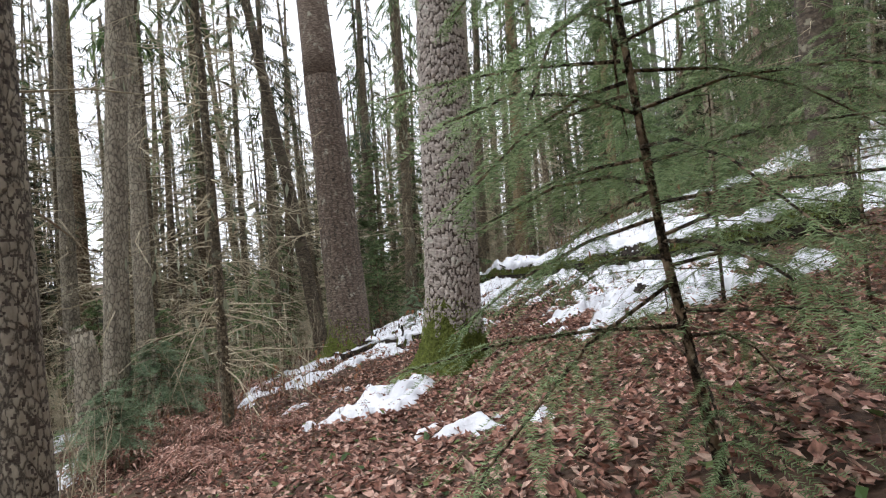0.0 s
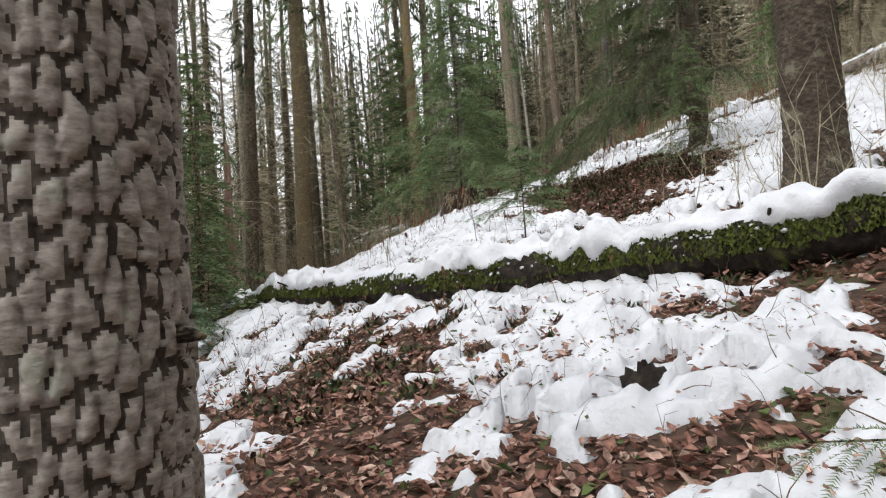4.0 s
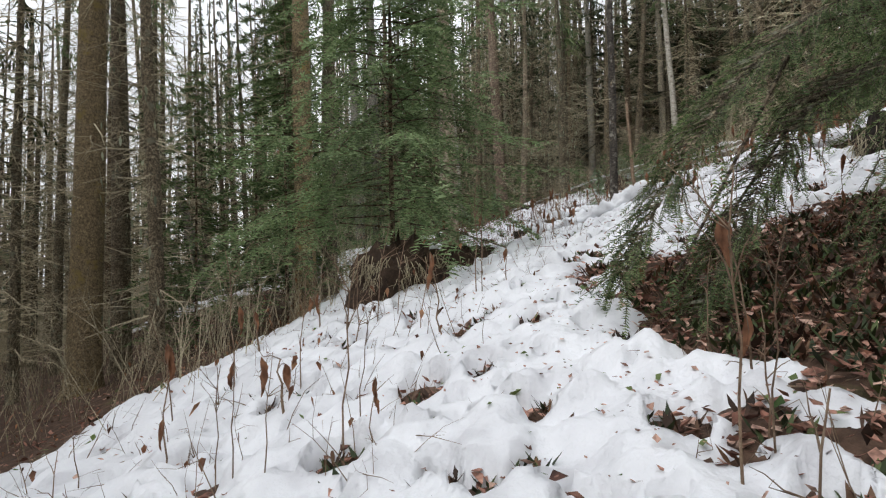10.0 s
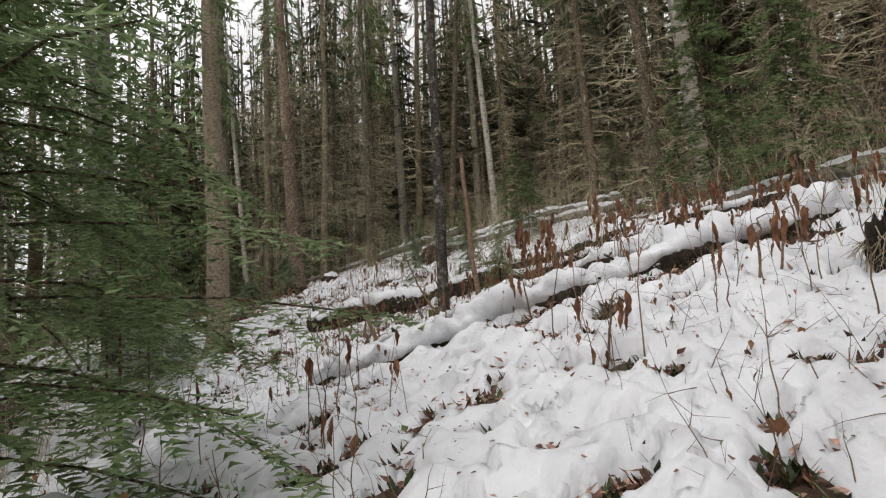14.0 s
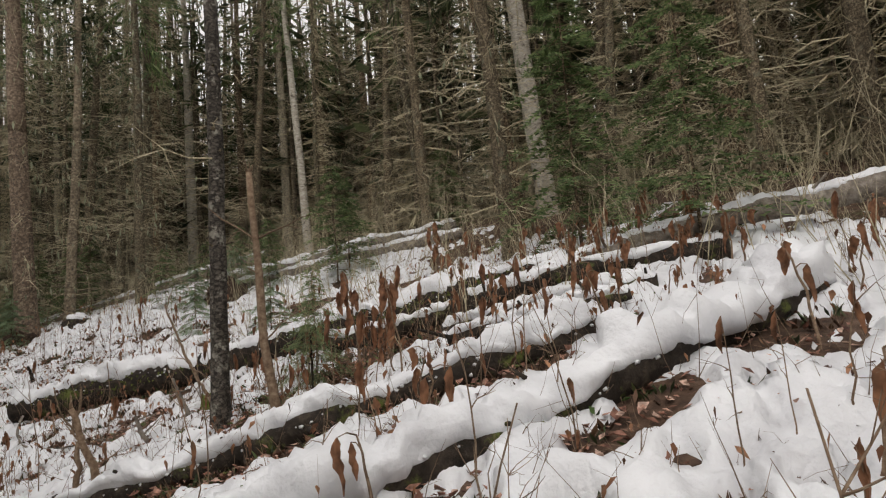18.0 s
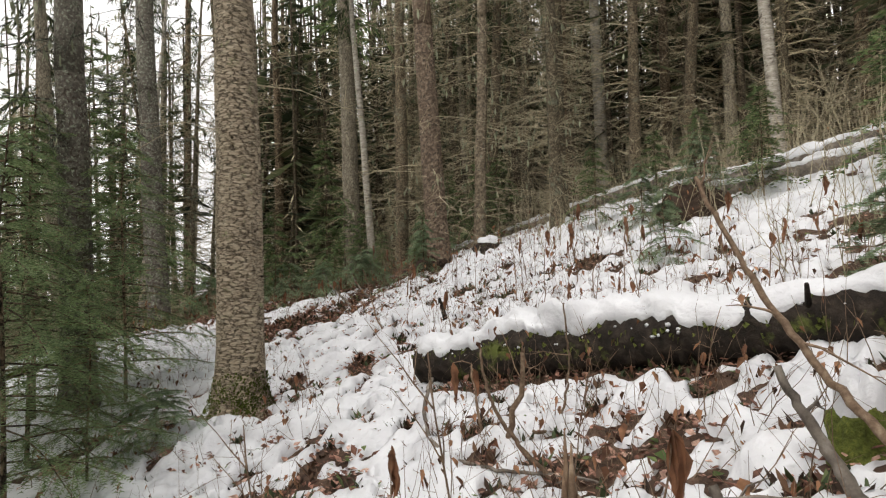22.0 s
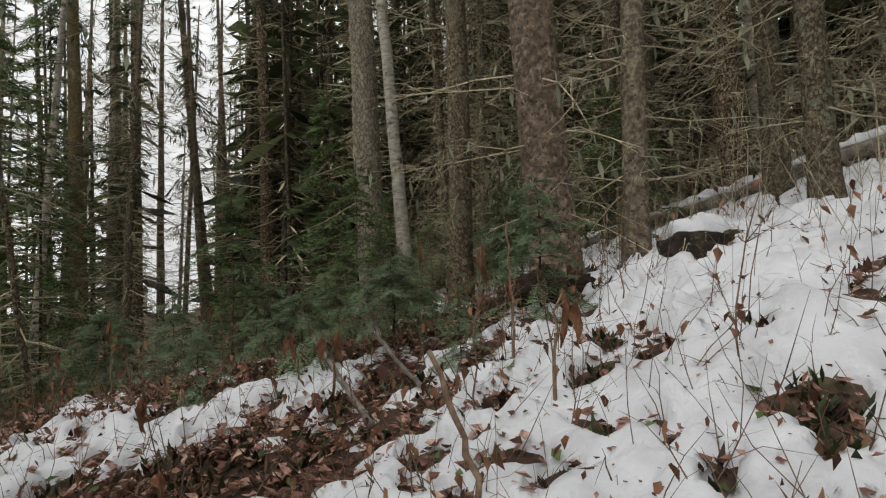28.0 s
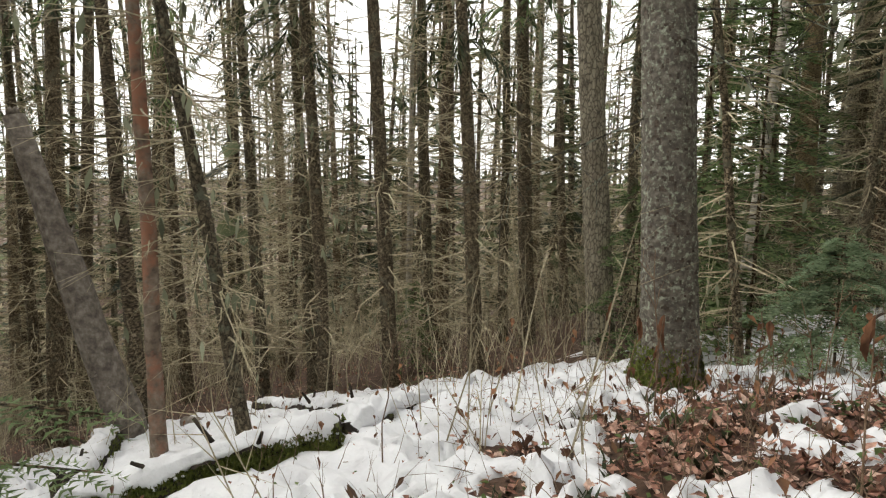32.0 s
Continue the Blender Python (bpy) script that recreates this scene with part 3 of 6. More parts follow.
def crown_mesh(name, rnd, boughs, mat, spread=0.16, twigs=9, fine=0.5):
    """A crown of unit height; its boughs grow shorter towards the top."""
    g, w = Geo(), Geo()
    for i in range(boughs):
        s = (i + rnd.uniform(0, 1)) / boughs
        ln = spread * (1.03 - s) ** 0.8 * rnd.uniform(0.55, 1.15)
        bough(g, w, np.array([0, 0, s * 0.97]), rnd.uniform(0, 6.3), ln, rnd.uniform(-0.3, 0.15), rnd.uniform(0.1, 0.5), rnd, twigs, 0, width=fine, r=0.0012)
    return g.mesh(name, mat, False)


CROWNS = [crown_mesh("crown", np.random.RandomState(40 + k), 58, SPRUCE_NEEDLE if k % 2 else NEEDLE, 0.15 + 0.02 * k, 15, 0.30) for k in range(4)]
FAR_CROWNS = [crown_mesh("crown", np.random.RandomState(60 + k), 28, SPRUCE_NEEDLE if k % 2 else NEEDLE, 0.14 + 0.02 * k, 9, 0.44) for k in range(4)]
TREE_TEXT = {
    "oak": ("grey furrowed old tree with a mossy foot among leaves", "tree", 6),
    "brown": ("brown shaggy-barked leaning trunk with a mossy foot", "tree", 12),
    "dark": ("dark shaggy-barked leaning conifer trunk", "tree", 60),
    "spruce": ("brown scaly spruce trunk with dead lower branches", "spruce", 105),
    "twiggy": ("thin dead spruce bristling with bare twigs", "spruce", 165),
    "shaggy": ("brown flaky-barked spruce with dead side branches", "spruce", 130),
    "yellow": ("tall straight conifer trunk with yellow lichen", "tree", 44),
    "fir": ("grey smooth fir trunk with dark knots and mossy foot", "fir", 14),
    "birch": ("pale birch trunk with dark bark marks", "birch", 7),
    "pale": ("weathered grey conifer trunk with few branches", "tree", 20),
    "lichen": ("dark trunk thickly spotted with pale lichen", "tree", 80),
    "aspen": ("slim grey mottled young trunk", "tree", 5),
    "snag": ("broken reddish dead snag with split top", "snag", 8),
    "peel": ("slim dead trunk with red peeled bark", "tree", 44),
}
PATH_XY = [(x, y) for t, (x, y, z), target, roll in PATH]


def trunk_points(height, lx, ly, rnd, n):
    h = np.concatenate([[-0.35, -0.1, 0.0, 0.08, 0.18, 0.32, 0.5], np.linspace(0.75, height, n)])
    sway = np.cumsum(rnd.normal(0, 0.02, (len(h), 2)), axis=0) * 0.5
    sway -= sway[2]
    k = np.clip(h / 3, 0, 1)[:, None]
    return h, np.column_stack([lx * h + sway[:, 0] * k[:, 0], ly * h + sway[:, 1] * k[:, 0], h])


PLATES = {"oak": (0.044, 0.105, 0.016), "brown": (0.11, 0.042, 0.012), "dark": (0.06, 0.07, 0.012), "shaggy": (0.05, 0.10, 0.018), "lichen": (0.042, 0.09, 0.012), "spruce": (0.042, 0.038, 0.007), "pale": (0.05, 0.07, 0.006), "yellow": (0.05, 0.05, 0.006)}


def lobe(a, h):
    """How the foot of a trunk spreads into roots."""
    return 0.13 * np.exp(-np.maximum(h, -0.1) / 0.25) * (np.cos(5 * a + 1) + 0.6 * np.cos(3 * a + 2))


def bark_plates(h, pts, r, top, size, step, seed, moss):
    """The lower trunk with every plate of its bark raised above the furrows."""
    wide, tall, deep = size
    k = max(24, int(2 * math.pi * np.interp(1.0, h, r) / step))
    z = np.arange(-0.3, top, step)
    z[-1] = top
    A, Z = np.meshgrid(np.arange(k) * 2 * math.pi / k, z)
    R = np.interp(Z, h, r)
    cols = max(6, int(2 * math.pi * np.interp(1.2, h, r) / wide))
    warp = N1.fbm(4 * np.cos(A) + 5 * Z + seed % 17, 4 * np.sin(A) + 7 * Z, 3) - 0.5
    warp2 = N2.fbm(6 * np.cos(A) + 3 * Z, 6 * np.sin(A) + 11 * Z + seed % 13, 3) - 0.5
    U, W = A / (2 * math.pi) * cols + 0.8 * warp, Z / tall + 0.9 * warp2 + 50
    t = np.random.RandomState(seed).rand(3, cols, 512)
    ui, wi = np.floor(U).astype(int), np.floor(W).astype(int)
    one, two = np.full(U.shape, 9.0), np.full(U.shape, 9.0)
    lift = np.zeros(U.shape)
    for a in (-1, 0, 1):
        for b in (-1, 0, 1):
            p, q = (ui + a) % cols, (wi + b) % 512
            d = np.hypot(U - ui - a - 0.15 - 0.7 * t[0, p, q], 0.9 * (W - wi - b - 0.1 - 0.8 * t[1, p, q]))
            lift = np.where(d < one, t[2, p, q], lift)
            two = np.where(d < one, one, np.minimum(two, d))
            one = np.minimum(one, d)
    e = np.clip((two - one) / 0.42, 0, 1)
    rise = (e * e * (3 - 2 * e)) * (0.55 + 0.6 * lift) - 0.8 + 0.5 * (N4.fbm(30 * np.cos(A) * R + 9 * Z, 30 * np.sin(A) * R + 40 * Z, 3) - 0.5)
    R = R * (1 + lobe(A, Z) + 0.10 * (N3.fbm(1.5 * np.cos(A) + seed % 7, 1.5 * np.sin(A) + 0.8 * Z, 2) - 0.5)) + deep * rise * np.clip((top - Z) / 0.3, 0, 1)
    X = np.interp(Z, h, pts[:, 0]) + R * np.cos(A)
    Y = np.interp(Z, h, pts[:, 1]) + R * np.sin(A)
    n = len(z)
    i, j = np.meshgrid(np.arange(n - 1), np.arange(k), indexing="ij")
    quads = np.stack([i * k + j, i * k + (j + 1) % k, (i + 1) * k + (j + 1) % k, (i + 1) * k + j], -1).reshape(-1, 4)
    g = Geo()
    g.add(np.stack([X, Y, Z], -1).reshape(-1, 3), quads.tolist())
    flat = lambda field: field.reshape(-1)[quads].mean(1)
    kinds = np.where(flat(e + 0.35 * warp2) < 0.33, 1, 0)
    if moss:
        edge = moss * (0.55 + 1.1 * (N3.fbm(3 * np.cos(A) + seed % 5, 3 * np.sin(A) + 2 * Z, 3) - 0.5) + 0.3 * np.cos(A - 4.2) + 0.5 * warp)
        kinds = np.where(flat(Z - edge) < 0, 2, kinds)
    return g, kinds


def old_tree(x, y, dia, kind, lx=0.0, ly=0.0, crown=True, low=0.0, moss=0.0):
    rnd = np.random.RandomState(int(abs(x * 97 + y * 131) * 10) % 100000)
    label, cat, twigs = TREE_TEXT[kind]
    near = min(math.hypot(x - a, y - b) for a, b in PATH_XY)
    height = 4.2 if kind == "snag" else min(19.0, 8 + dia * 24) * rnd.uniform(0.9, 1.1)
    ob = base("tree" if cat == "tree" else cat + "_tree" if cat not in ("snag",) else "snag", x, y, ground_z(x, y) - 0.03, label, cat, "trees of the hillside")
    h, pts = trunk_points(height, lx, ly, rnd, 26 if near < 8 else 14)
    r = dia / 2 * (1.03 - 0.8 * np.clip(h / height, 0, 1) ** 1.15)
    flare = 0.55 if kind in ("oak", "brown", "dark", "fir", "lichen") else 0.35
    r = r * (1 + flare * np.exp(-np.maximum(h, -0.1) / 0.22))
    sides = 24 if near < 7 else 11
    if kind in PLATES and near < 5.0 and dia > 0.19:
        top = 4.2 if near < 3 else 5.0
        g, kinds = bark_plates(h, pts, r, top, PLATES[kind], 0.008 if kind == "oak" else 0.011 if dia > 0.5 else 0.014 if near < 3 else 0.019, int(abs(x * 53 + y * 71) * 10), moss)
        high = np.concatenate([[top - 0.02], h[h > top]])
        g.tube(np.column_stack([np.interp(high, h, pts[:, 0]), np.interp(high, h, pts[:, 1]), high]), np.interp(high, h, r), sides)
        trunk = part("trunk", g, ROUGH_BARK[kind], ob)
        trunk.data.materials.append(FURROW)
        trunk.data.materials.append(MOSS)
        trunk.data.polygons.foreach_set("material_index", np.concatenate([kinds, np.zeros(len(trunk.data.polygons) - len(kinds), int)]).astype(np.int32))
    else:
        g = Geo()
        g.tube(pts, r, sides, 0.10 if near < 7 else 0.06, rnd)
        part("trunk", g, BARK[kind], ob)
    if twigs:
        g = Geo()
        for _ in range(int(twigs * (1.3 if near < 6 else 2.1))):
            hh = rnd.uniform(max(low, 0.7 if kind in ("twiggy", "spruce", "shaggy") else 2.0), height * 0.75)
            a = rnd.uniform(0, 6.283)
            p = np.array([np.interp(hh, h, pts[:, 0]), np.interp(hh, h, pts[:, 1]), hh])
            d = unit(np.array([math.cos(a), math.sin(a), rnd.uniform(-0.45, 0.25)]))
            p, ln = p + d * np.interp(hh, h, r) * 0.7, rnd.uniform(0.35, 1.5) * (0.75 + dia)
            if near < 6 or kind == "lichen":
                k = 1.4 if kind == "lichen" else 1.0
                dead_branch(g, p, d, ln * k, rnd.uniform(0.005, 0.012) * k, rnd, 5 if kind == "lichen" else 3, 3, 4)
            else:
                twig_ribbon(g, p, d, ln, rnd.uniform(0.006, 0.013), rnd, 5)
        tagged(part("dead_branch", g, BARK["lichen"] if kind == "lichen" else DEAD_TWIG, ob), kind="stuff")
        if near < 9 and kind in ("lichen", "twiggy", "spruce", "shaggy") and len(g.v):
            spots = np.concatenate(g.v)
            spots = spots[spots[:, 2] > 1.0]
            spots = spots[rnd.randint(0, len(spots), 420 if near < 6 else 220)]
            ln, a = rnd.uniform(0.05, 0.22, len(spots)), rnd.uniform(0, 6.283, len(spots))
            side = np.column_stack([np.cos(a), np.sin(a), 0 * a]) * (ln * 0.13)[:, None]
            down = np.column_stack([rnd.normal(0, 0.12, len(spots)), rnd.normal(0, 0.12, len(spots)), -np.ones(len(spots))]) * ln[:, None]
            tagged(blades("beard_lichen", [np.stack([spots, spots + down * 0.4 + side, spots + down, spots + down * 0.45 - side], 1)], BEARD, ob), kind="stuff")
    if near < 4 and kind in ("fir", "aspen", "oak"):
        for _ in range({"fir": 30, "aspen": 14, "oak": 6}[kind]):
            hh, a = rnd.uniform(0.5, 4.2), rnd.uniform(0, 6.283)
            p = np.array([np.interp(hh, h, pts[:, 0]), np.interp(hh, h, pts[:, 1]), hh])
            d, rr, k = np.array([math.cos(a), math.sin(a), rnd.uniform(-0.3, 0.3)]), np.interp(hh, h, r), rnd.uniform(0.6, 1.3)
            s = Geo()
            s.tube([p + d * rr * 0.85, p + d * (rr + 0.012 * k), p + d * (rr + rnd.uniform(0.02, 0.09))], [0.026 * k, 0.017 * k, 0.006], 6)
            part("branch_stub", s, BARK["dark"], ob)
    if crown and kind not in ("snag", "oak", "brown", "aspen", "peel"):
        h0 = height * rnd.uniform(0.34, 0.56)
        c = part("crown", (CROWNS if near < 15 else FAR_CROWNS)[rnd.randint(4)], None, ob)
        c.location = (lx * h0 * 1.4, ly * h0 * 1.4, h0)
        wide = 6.5 * rnd.uniform(0.8, 1.2) * (0.5 + dia)
        c.scale = (wide, wide, (height * 1.04 - h0))
        c.rotation_euler = (0, 0, rnd.uniform(0, 6.28))
    return ob, h, pts, r


def moss_foot(tree, h, pts, r, top, lean_side=0.0, rnd=rs, cover=0.75):
    """A ragged sleeve of moss round the foot of a trunk."""
    g = Geo()
    n = 9000
    for _ in range(n):
        hh = top * rnd.rand() ** 1.5
        a = rnd.uniform(0, 6.283)
        if rnd.rand() > cover * (1 - hh / top) ** 0.6 + 0.15 * math.cos(a - lean_side):
            continue
        rr = np.interp(hh, h, r) * (1 + float(lobe(a, hh))) + rnd.uniform(-0.006, 0.012)
        c = np.array([np.interp(hh, h, pts[:, 0]) + rr * math.cos(a), np.interp(hh, h, pts[:, 1]) + rr * math.sin(a), hh])
        out = np.array([math.cos(a), math.sin(a), 0.25])
        lat = np.array([-math.sin(a), math.cos(a), 0])
        s = rnd.uniform(0.005, 0.014)
        g.add([c - lat * s, c + lat * s, c + out * s * 0.9 + np.array([0, 0, -s * 1.2]), c + out * s * 0.7 + np.array([0, 0, s])], [(0, 1, 2), (0, 1, 3), (1, 2, 3)])
    tagged(part("moss", g, MOSS, tree, "green moss round the foot"), kind="stuff")


tree_, h_, p_, r_ = old_tree(-0.70, -1.70, 0.55, "oak", 0.012, 0.003, moss=0.62)
moss_foot(tree_, h_, p_, r_, 0.75, 3.6)
tree_, h_, p_, r_ = old_tree(-3.76, 2.0, 0.70, "brown", -0.050, -0.013, moss=0.35)
moss_foot(tree_, h_, p_, r_, 0.7, 5.6, cover=0.55)
old_tree(-7.13, 0.72, 0.32, "pale", 0.005, 0.001)
old_tree(-3.52, -1.74, 0.12, "twiggy", -0.011, -0.003)
old_tree(-8.18, 6.33, 0.26, "spruce", 0.003, 0.001)
old_tree(-5.78, 4.52, 0.30, "dark", -0.149, -0.042)
old_tree(-8.84, 4.80, 0.20, "spruce", -0.026, -0.007)
old_tree(-4.68, 7.44, 0.30, "spruce", 0.020, 0.006)
old_tree(-6.09, -0.94, 0.35, "pale", 0.041, 0.012)
old_tree(-8.95, 2.80, 0.30, "spruce", 0.012, 0.003)
old_tree(-9.45, 6.81, 0.22, "twiggy", 0.011, 0.003)
old_tree(-7.74, 11.79, 0.25, "spruce", -0.015, -0.004)
old_tree(-3.31, 16.63, 0.56, "yellow", 0.019, -0.004)
old_tree(-3.12, 18.18, 0.38, "spruce", -0.011, 0.002)
old_tree(-4.86, 15.67, 0.42, "dark", 0.052, -0.011)
old_tree(-7.97, 21.70, 0.30, "spruce", 0.039, -0.008)
old_tree(-3.21, 21.12, 0.20, "spruce", 0.012, -0.002)
old_tree(-5.36, 21.15, 0.24, "twiggy", 0.027, -0.006)
old_tree(0.50, 16.79, 0.40, "yellow", -0.003, 0.001)
old_tree(1.01, 18.27, 0.34, "spruce", 0.009, -0.002)
old_tree(0.37, 19.42, 0.32, "dark", -0.036, 0.007)
old_tree(-4.16, 11.17, 0.36, "snag", 0.031, -0.000)
old_tree(-7.42, 11.17, 0.36, "dark", 0.002, -0.000)
old_tree(-9.47, 16.48, 0.25, "spruce", 0.009, -0.000)
old_tree(-1.92, 15.83, 0.24, "spruce", -0.030, 0.000)
old_tree(14.50, 31.90, 0.38, "birch", -0.006, 0.005)
old_tree(15.03, 25.79, 0.26, "birch", -0.042, 0.032)
old_tree(9.12, 27.61, 0.25, "spruce", 0.028, -0.021)
old_tree(7.88, 29.72, 0.30, "spruce", 0.011, -0.008)
old_tree(10.44, 26.65, 0.25, "twiggy", 0.002, -0.001)
old_tree(17.29, 24.07, 0.28, "twiggy", 0.043, -0.032)
old_tree(21.34, 25.36, 0.28, "spruce", 0.037, -0.028)
old_tree(16.92, 17.08, 0.26, "spruce", 0.091, -0.068)
old_tree(15.89, 16.38, 0.24, "twiggy", 0.054, -0.063)
old_tree(18.58, 16.07, 0.22, "spruce", 0.009, -0.011)
old_tree(15.71, 21.50, 0.24, "twiggy", -0.058, 0.068)
old_tree(12.72, 16.92, 0.30, "spruce", -0.027, 0.032)
old_tree(13.85, 17.32, 0.34, "shaggy", -0.096, 0.082)
old_tree(16.20, 18.10, 0.46, "birch", -0.050, 0.040)
old_tree(19.10, 17.71, 0.26, "spruce", 0.026, -0.023)
old_tree(20.17, 16.80, 0.26, "spruce", -0.019, 0.017)
old_tree(16.98, 15.42, 0.40, "shaggy", 0.036, -0.031)
old_tree(16.35, 23.66, 0.25, "spruce", 0.035, -0.030)
old_tree(10.30, 30.45, 0.30, "spruce", 0.055, -0.047)
old_tree(11.26, 28.08, 0.28, "twiggy", 0.003, -0.003)
old_tree(11.83, 31.61, 0.28, "twiggy", 0.036, -0.010)
old_tree(12.18, 29.94, 0.34, "shaggy", 0.023, -0.006)
old_tree(9.22, 34.84, 0.25, "spruce", 0.013, -0.003)
old_tree(12.06, 35.50, 0.25, "twiggy", 0.022, -0.006)
old_tree(16.22, 32.81, 0.25, "spruce", 0.028, -0.008)
old_tree(17.42, 27.87, 0.30, "spruce", -0.002, 0.001)
old_tree(0.89, 44.87, 0.30, "spruce", 0.011, -0.003)
old_tree(12.75, 30.51, 0.38, "dark", -0.016, 0.004)
old_tree(15.19, 36.97, 0.28, "twiggy", -0.010, 0.002)
old_tree(10.83, 37.39, 0.30, "twiggy", -0.011, 0.002)
tree_, h_, p_, r_ = old_tree(2.77, 29.12, 0.42, "lichen", -0.036, -0.042, moss=0.25)
moss_foot(tree_, h_, p_, r_, 0.4, 4.6, cover=0.4)
old_tree(0.15, 32.05, 0.40, "pale", -0.050, -0.058)
old_tree(0.75, 37.95, 0.40, "yellow", -0.021, -0.007)
old_tree(-2.44, 33.38, 0.30, "spruce", -0.025, -0.029)
old_tree(-1.10, 30.70, 0.22, "spruce", -0.041, -0.047)
old_tree(-3.49, 31.74, 0.24, "twiggy", -0.021, -0.024)
old_tree(-1.64, 29.54, 0.22, "spruce", -0.037, -0.044)
old_tree(-2.41, 28.91, 0.20, "spruce", -0.030, -0.036)
old_tree(-3.15, 29.11, 0.18, "twiggy", -0.024, -0.028)
old_tree(-4.69, 28.95, 0.22, "twiggy", -0.027, -0.032)
old_tree(-6.65, 28.26, 0.22, "spruce", -0.017, -0.020)
old_tree(-0.30, 26.07, 0.13, "peel", -0.008, -0.009)
old_tree(-6.38, 26.03, 0.30, "spruce", 0.028, 0.033)
old_tree(2.51, 31.16, 0.09, "spruce", -0.112, -0.120)
old_tree(0.15, 26.68, 0.12, "twiggy", -0.095, -0.111)
old_tree(-10.78, 25.80, 0.25, "spruce", 0.038, 0.045)
old_tree(-4.91, 37.72, 0.25, "spruce", -0.036, -0.041)
tree_, h_, p_, r_ = old_tree(4.80, 22.45, 0.47, "fir", -0.020, -0.010)
moss_foot(tree_, h_, p_, r_, 0.5, 5.6, cover=0.5)
old_tree(8.25, 27.55, 0.45, "shaggy", -0.030, 0.000)
old_tree(7.00, 32.00, 0.48, "pale", -0.010, 0.000)
old_tree(7.30, 30.20, 0.19, "birch", -0.060, 0.000)
old_tree(7.1, 16.8, 0.175, "aspen", -0.010, 0.000)
old_tree(3.90, 2.20, 0.50, "dark", -0.030, 0.000)
old_tree(2.84, 24.05, 0.37, "lichen", -0.020, -0.010, low=3.2)
old_tree(-2.12, -5.20, 0.30, "pale", -0.040, 0.020)

# ---- young firs ----
def young_fir_parts(rnd, height, radius, boughs, twigs, needles, needle_len, low=0.06, slim=1.0):
    g, w = Geo(), Geo()
    pts = [(0, 0, -0.1)] + [(rnd.normal(0, 0.012), rnd.normal(0, 0.012), height * s) for s in (0.25, 0.5, 0.75, 1.0)]
    t = np.linspace(0, 1, 5)
    w.tube(pts, (0.004 + 0.0048 * height) * (1 - 0.9 * t) + 0.002, 6)
    for i in range(boughs):
        s = low + (0.97 - low) * ((i + rnd.uniform(0, 0.9)) / boughs) ** 0.9
        ln = radius * (1.02 - s) ** 0.75 * rnd.uniform(0.6, 1.15) + 0.04
        bough(g, w, np.array([0, 0, s * height]), i * 2.4 + rnd.uniform(-0.5, 0.5), ln, rnd.uniform(-0.15, 0.25), rnd.uniform(0.1, 0.45), rnd, twigs, needles, needle_len, 0.5, 0.003 + 0.0011 * height, 0.0, slim)
    bough(g, w, np.array([0, 0, height * 0.86]), 0, 0.06, 2.2, 0.0, rnd, 3, needles, needle_len, 0.4, 0.003)
    return w, g


def young_fir(name, seed, height, radius, boughs, twigs, needles, needle_len, mat, low=0.06, slim=1.0):
    rnd = np.random.RandomState(seed)
    w, g = young_fir_parts(rnd, height, radius, boughs, twigs, needles, needle_len, low, slim)
    return w.mesh("stem", BARK["shaggy"]), g.mesh("foliage", mat, False)


FIRS = {
    "small": young_fir("small", 1, 1.0, 0.55, 34, 14, 0.02, 0.032, PALE_NEEDLE),
    "pale": young_fir("pale", 2, 1.0, 0.8, 44, 16, 0.022, 0.036, PALE_NEEDLE, 0.25),
    "mid": young_fir("mid", 3, 2.4, 0.95, 46, 9, 0.075, 0.06, NEEDLE, 0.12),
    "near": young_fir("near", 8, 2.4, 1.0, 62, 17, 0.016, 0.024, SOFT_NEEDLE, 0.16, 0.7),
    "close": young_fir("close", 11, 3.2, 1.35, 70, 22, 0.0075, 0.021, SOFT_NEEDLE, 0.12, 1.0),
    "mound": young_fir("mound", 9, 4.3, 1.9, 125, 18, 0.032, 0.045, SOFT_NEEDLE, 0.05),
    "sapling": young_fir("sapling", 10, 1.5, 0.95, 40, 17, 0.018, 0.026, SOFT_NEEDLE, 0.4),
    "tall": young_fir("tall", 4, 5.2, 1.35, 76, 9, 0.12, 0.10, NEEDLE, 0.08),
    "dense": young_fir("dense", 6, 7.0, 1.5, 72, 8, 0.22, 0.15, NEEDLE, 0.06),
    "spread": young_fir("spread", 5, 0.8, 0.95, 32, 20, 0.016, 0.028, PALE_NEEDLE, 0.35),
}
FIR_TEXT = {
    "small": "small green fir seedling standing in the snow",
    "pale": "small pale green fir with spreading soft boughs",
    "mid": "young green fir sapling with drooping boughs",
    "near": "young green fir with soft flat boughs and slim stem",
    "close": "young fir with long soft boughs hanging over leaves",
    "mound": "bushy green fir growing on a dark root mound",
    "sapling": "thin bare-stemmed fir sapling with a few top boughs",
    "tall": "tall young fir with dense green boughs",
    "dense": "tall dense green fir between the old trunks",
    "spread": "low fir seedling with flat spreading boughs",
}


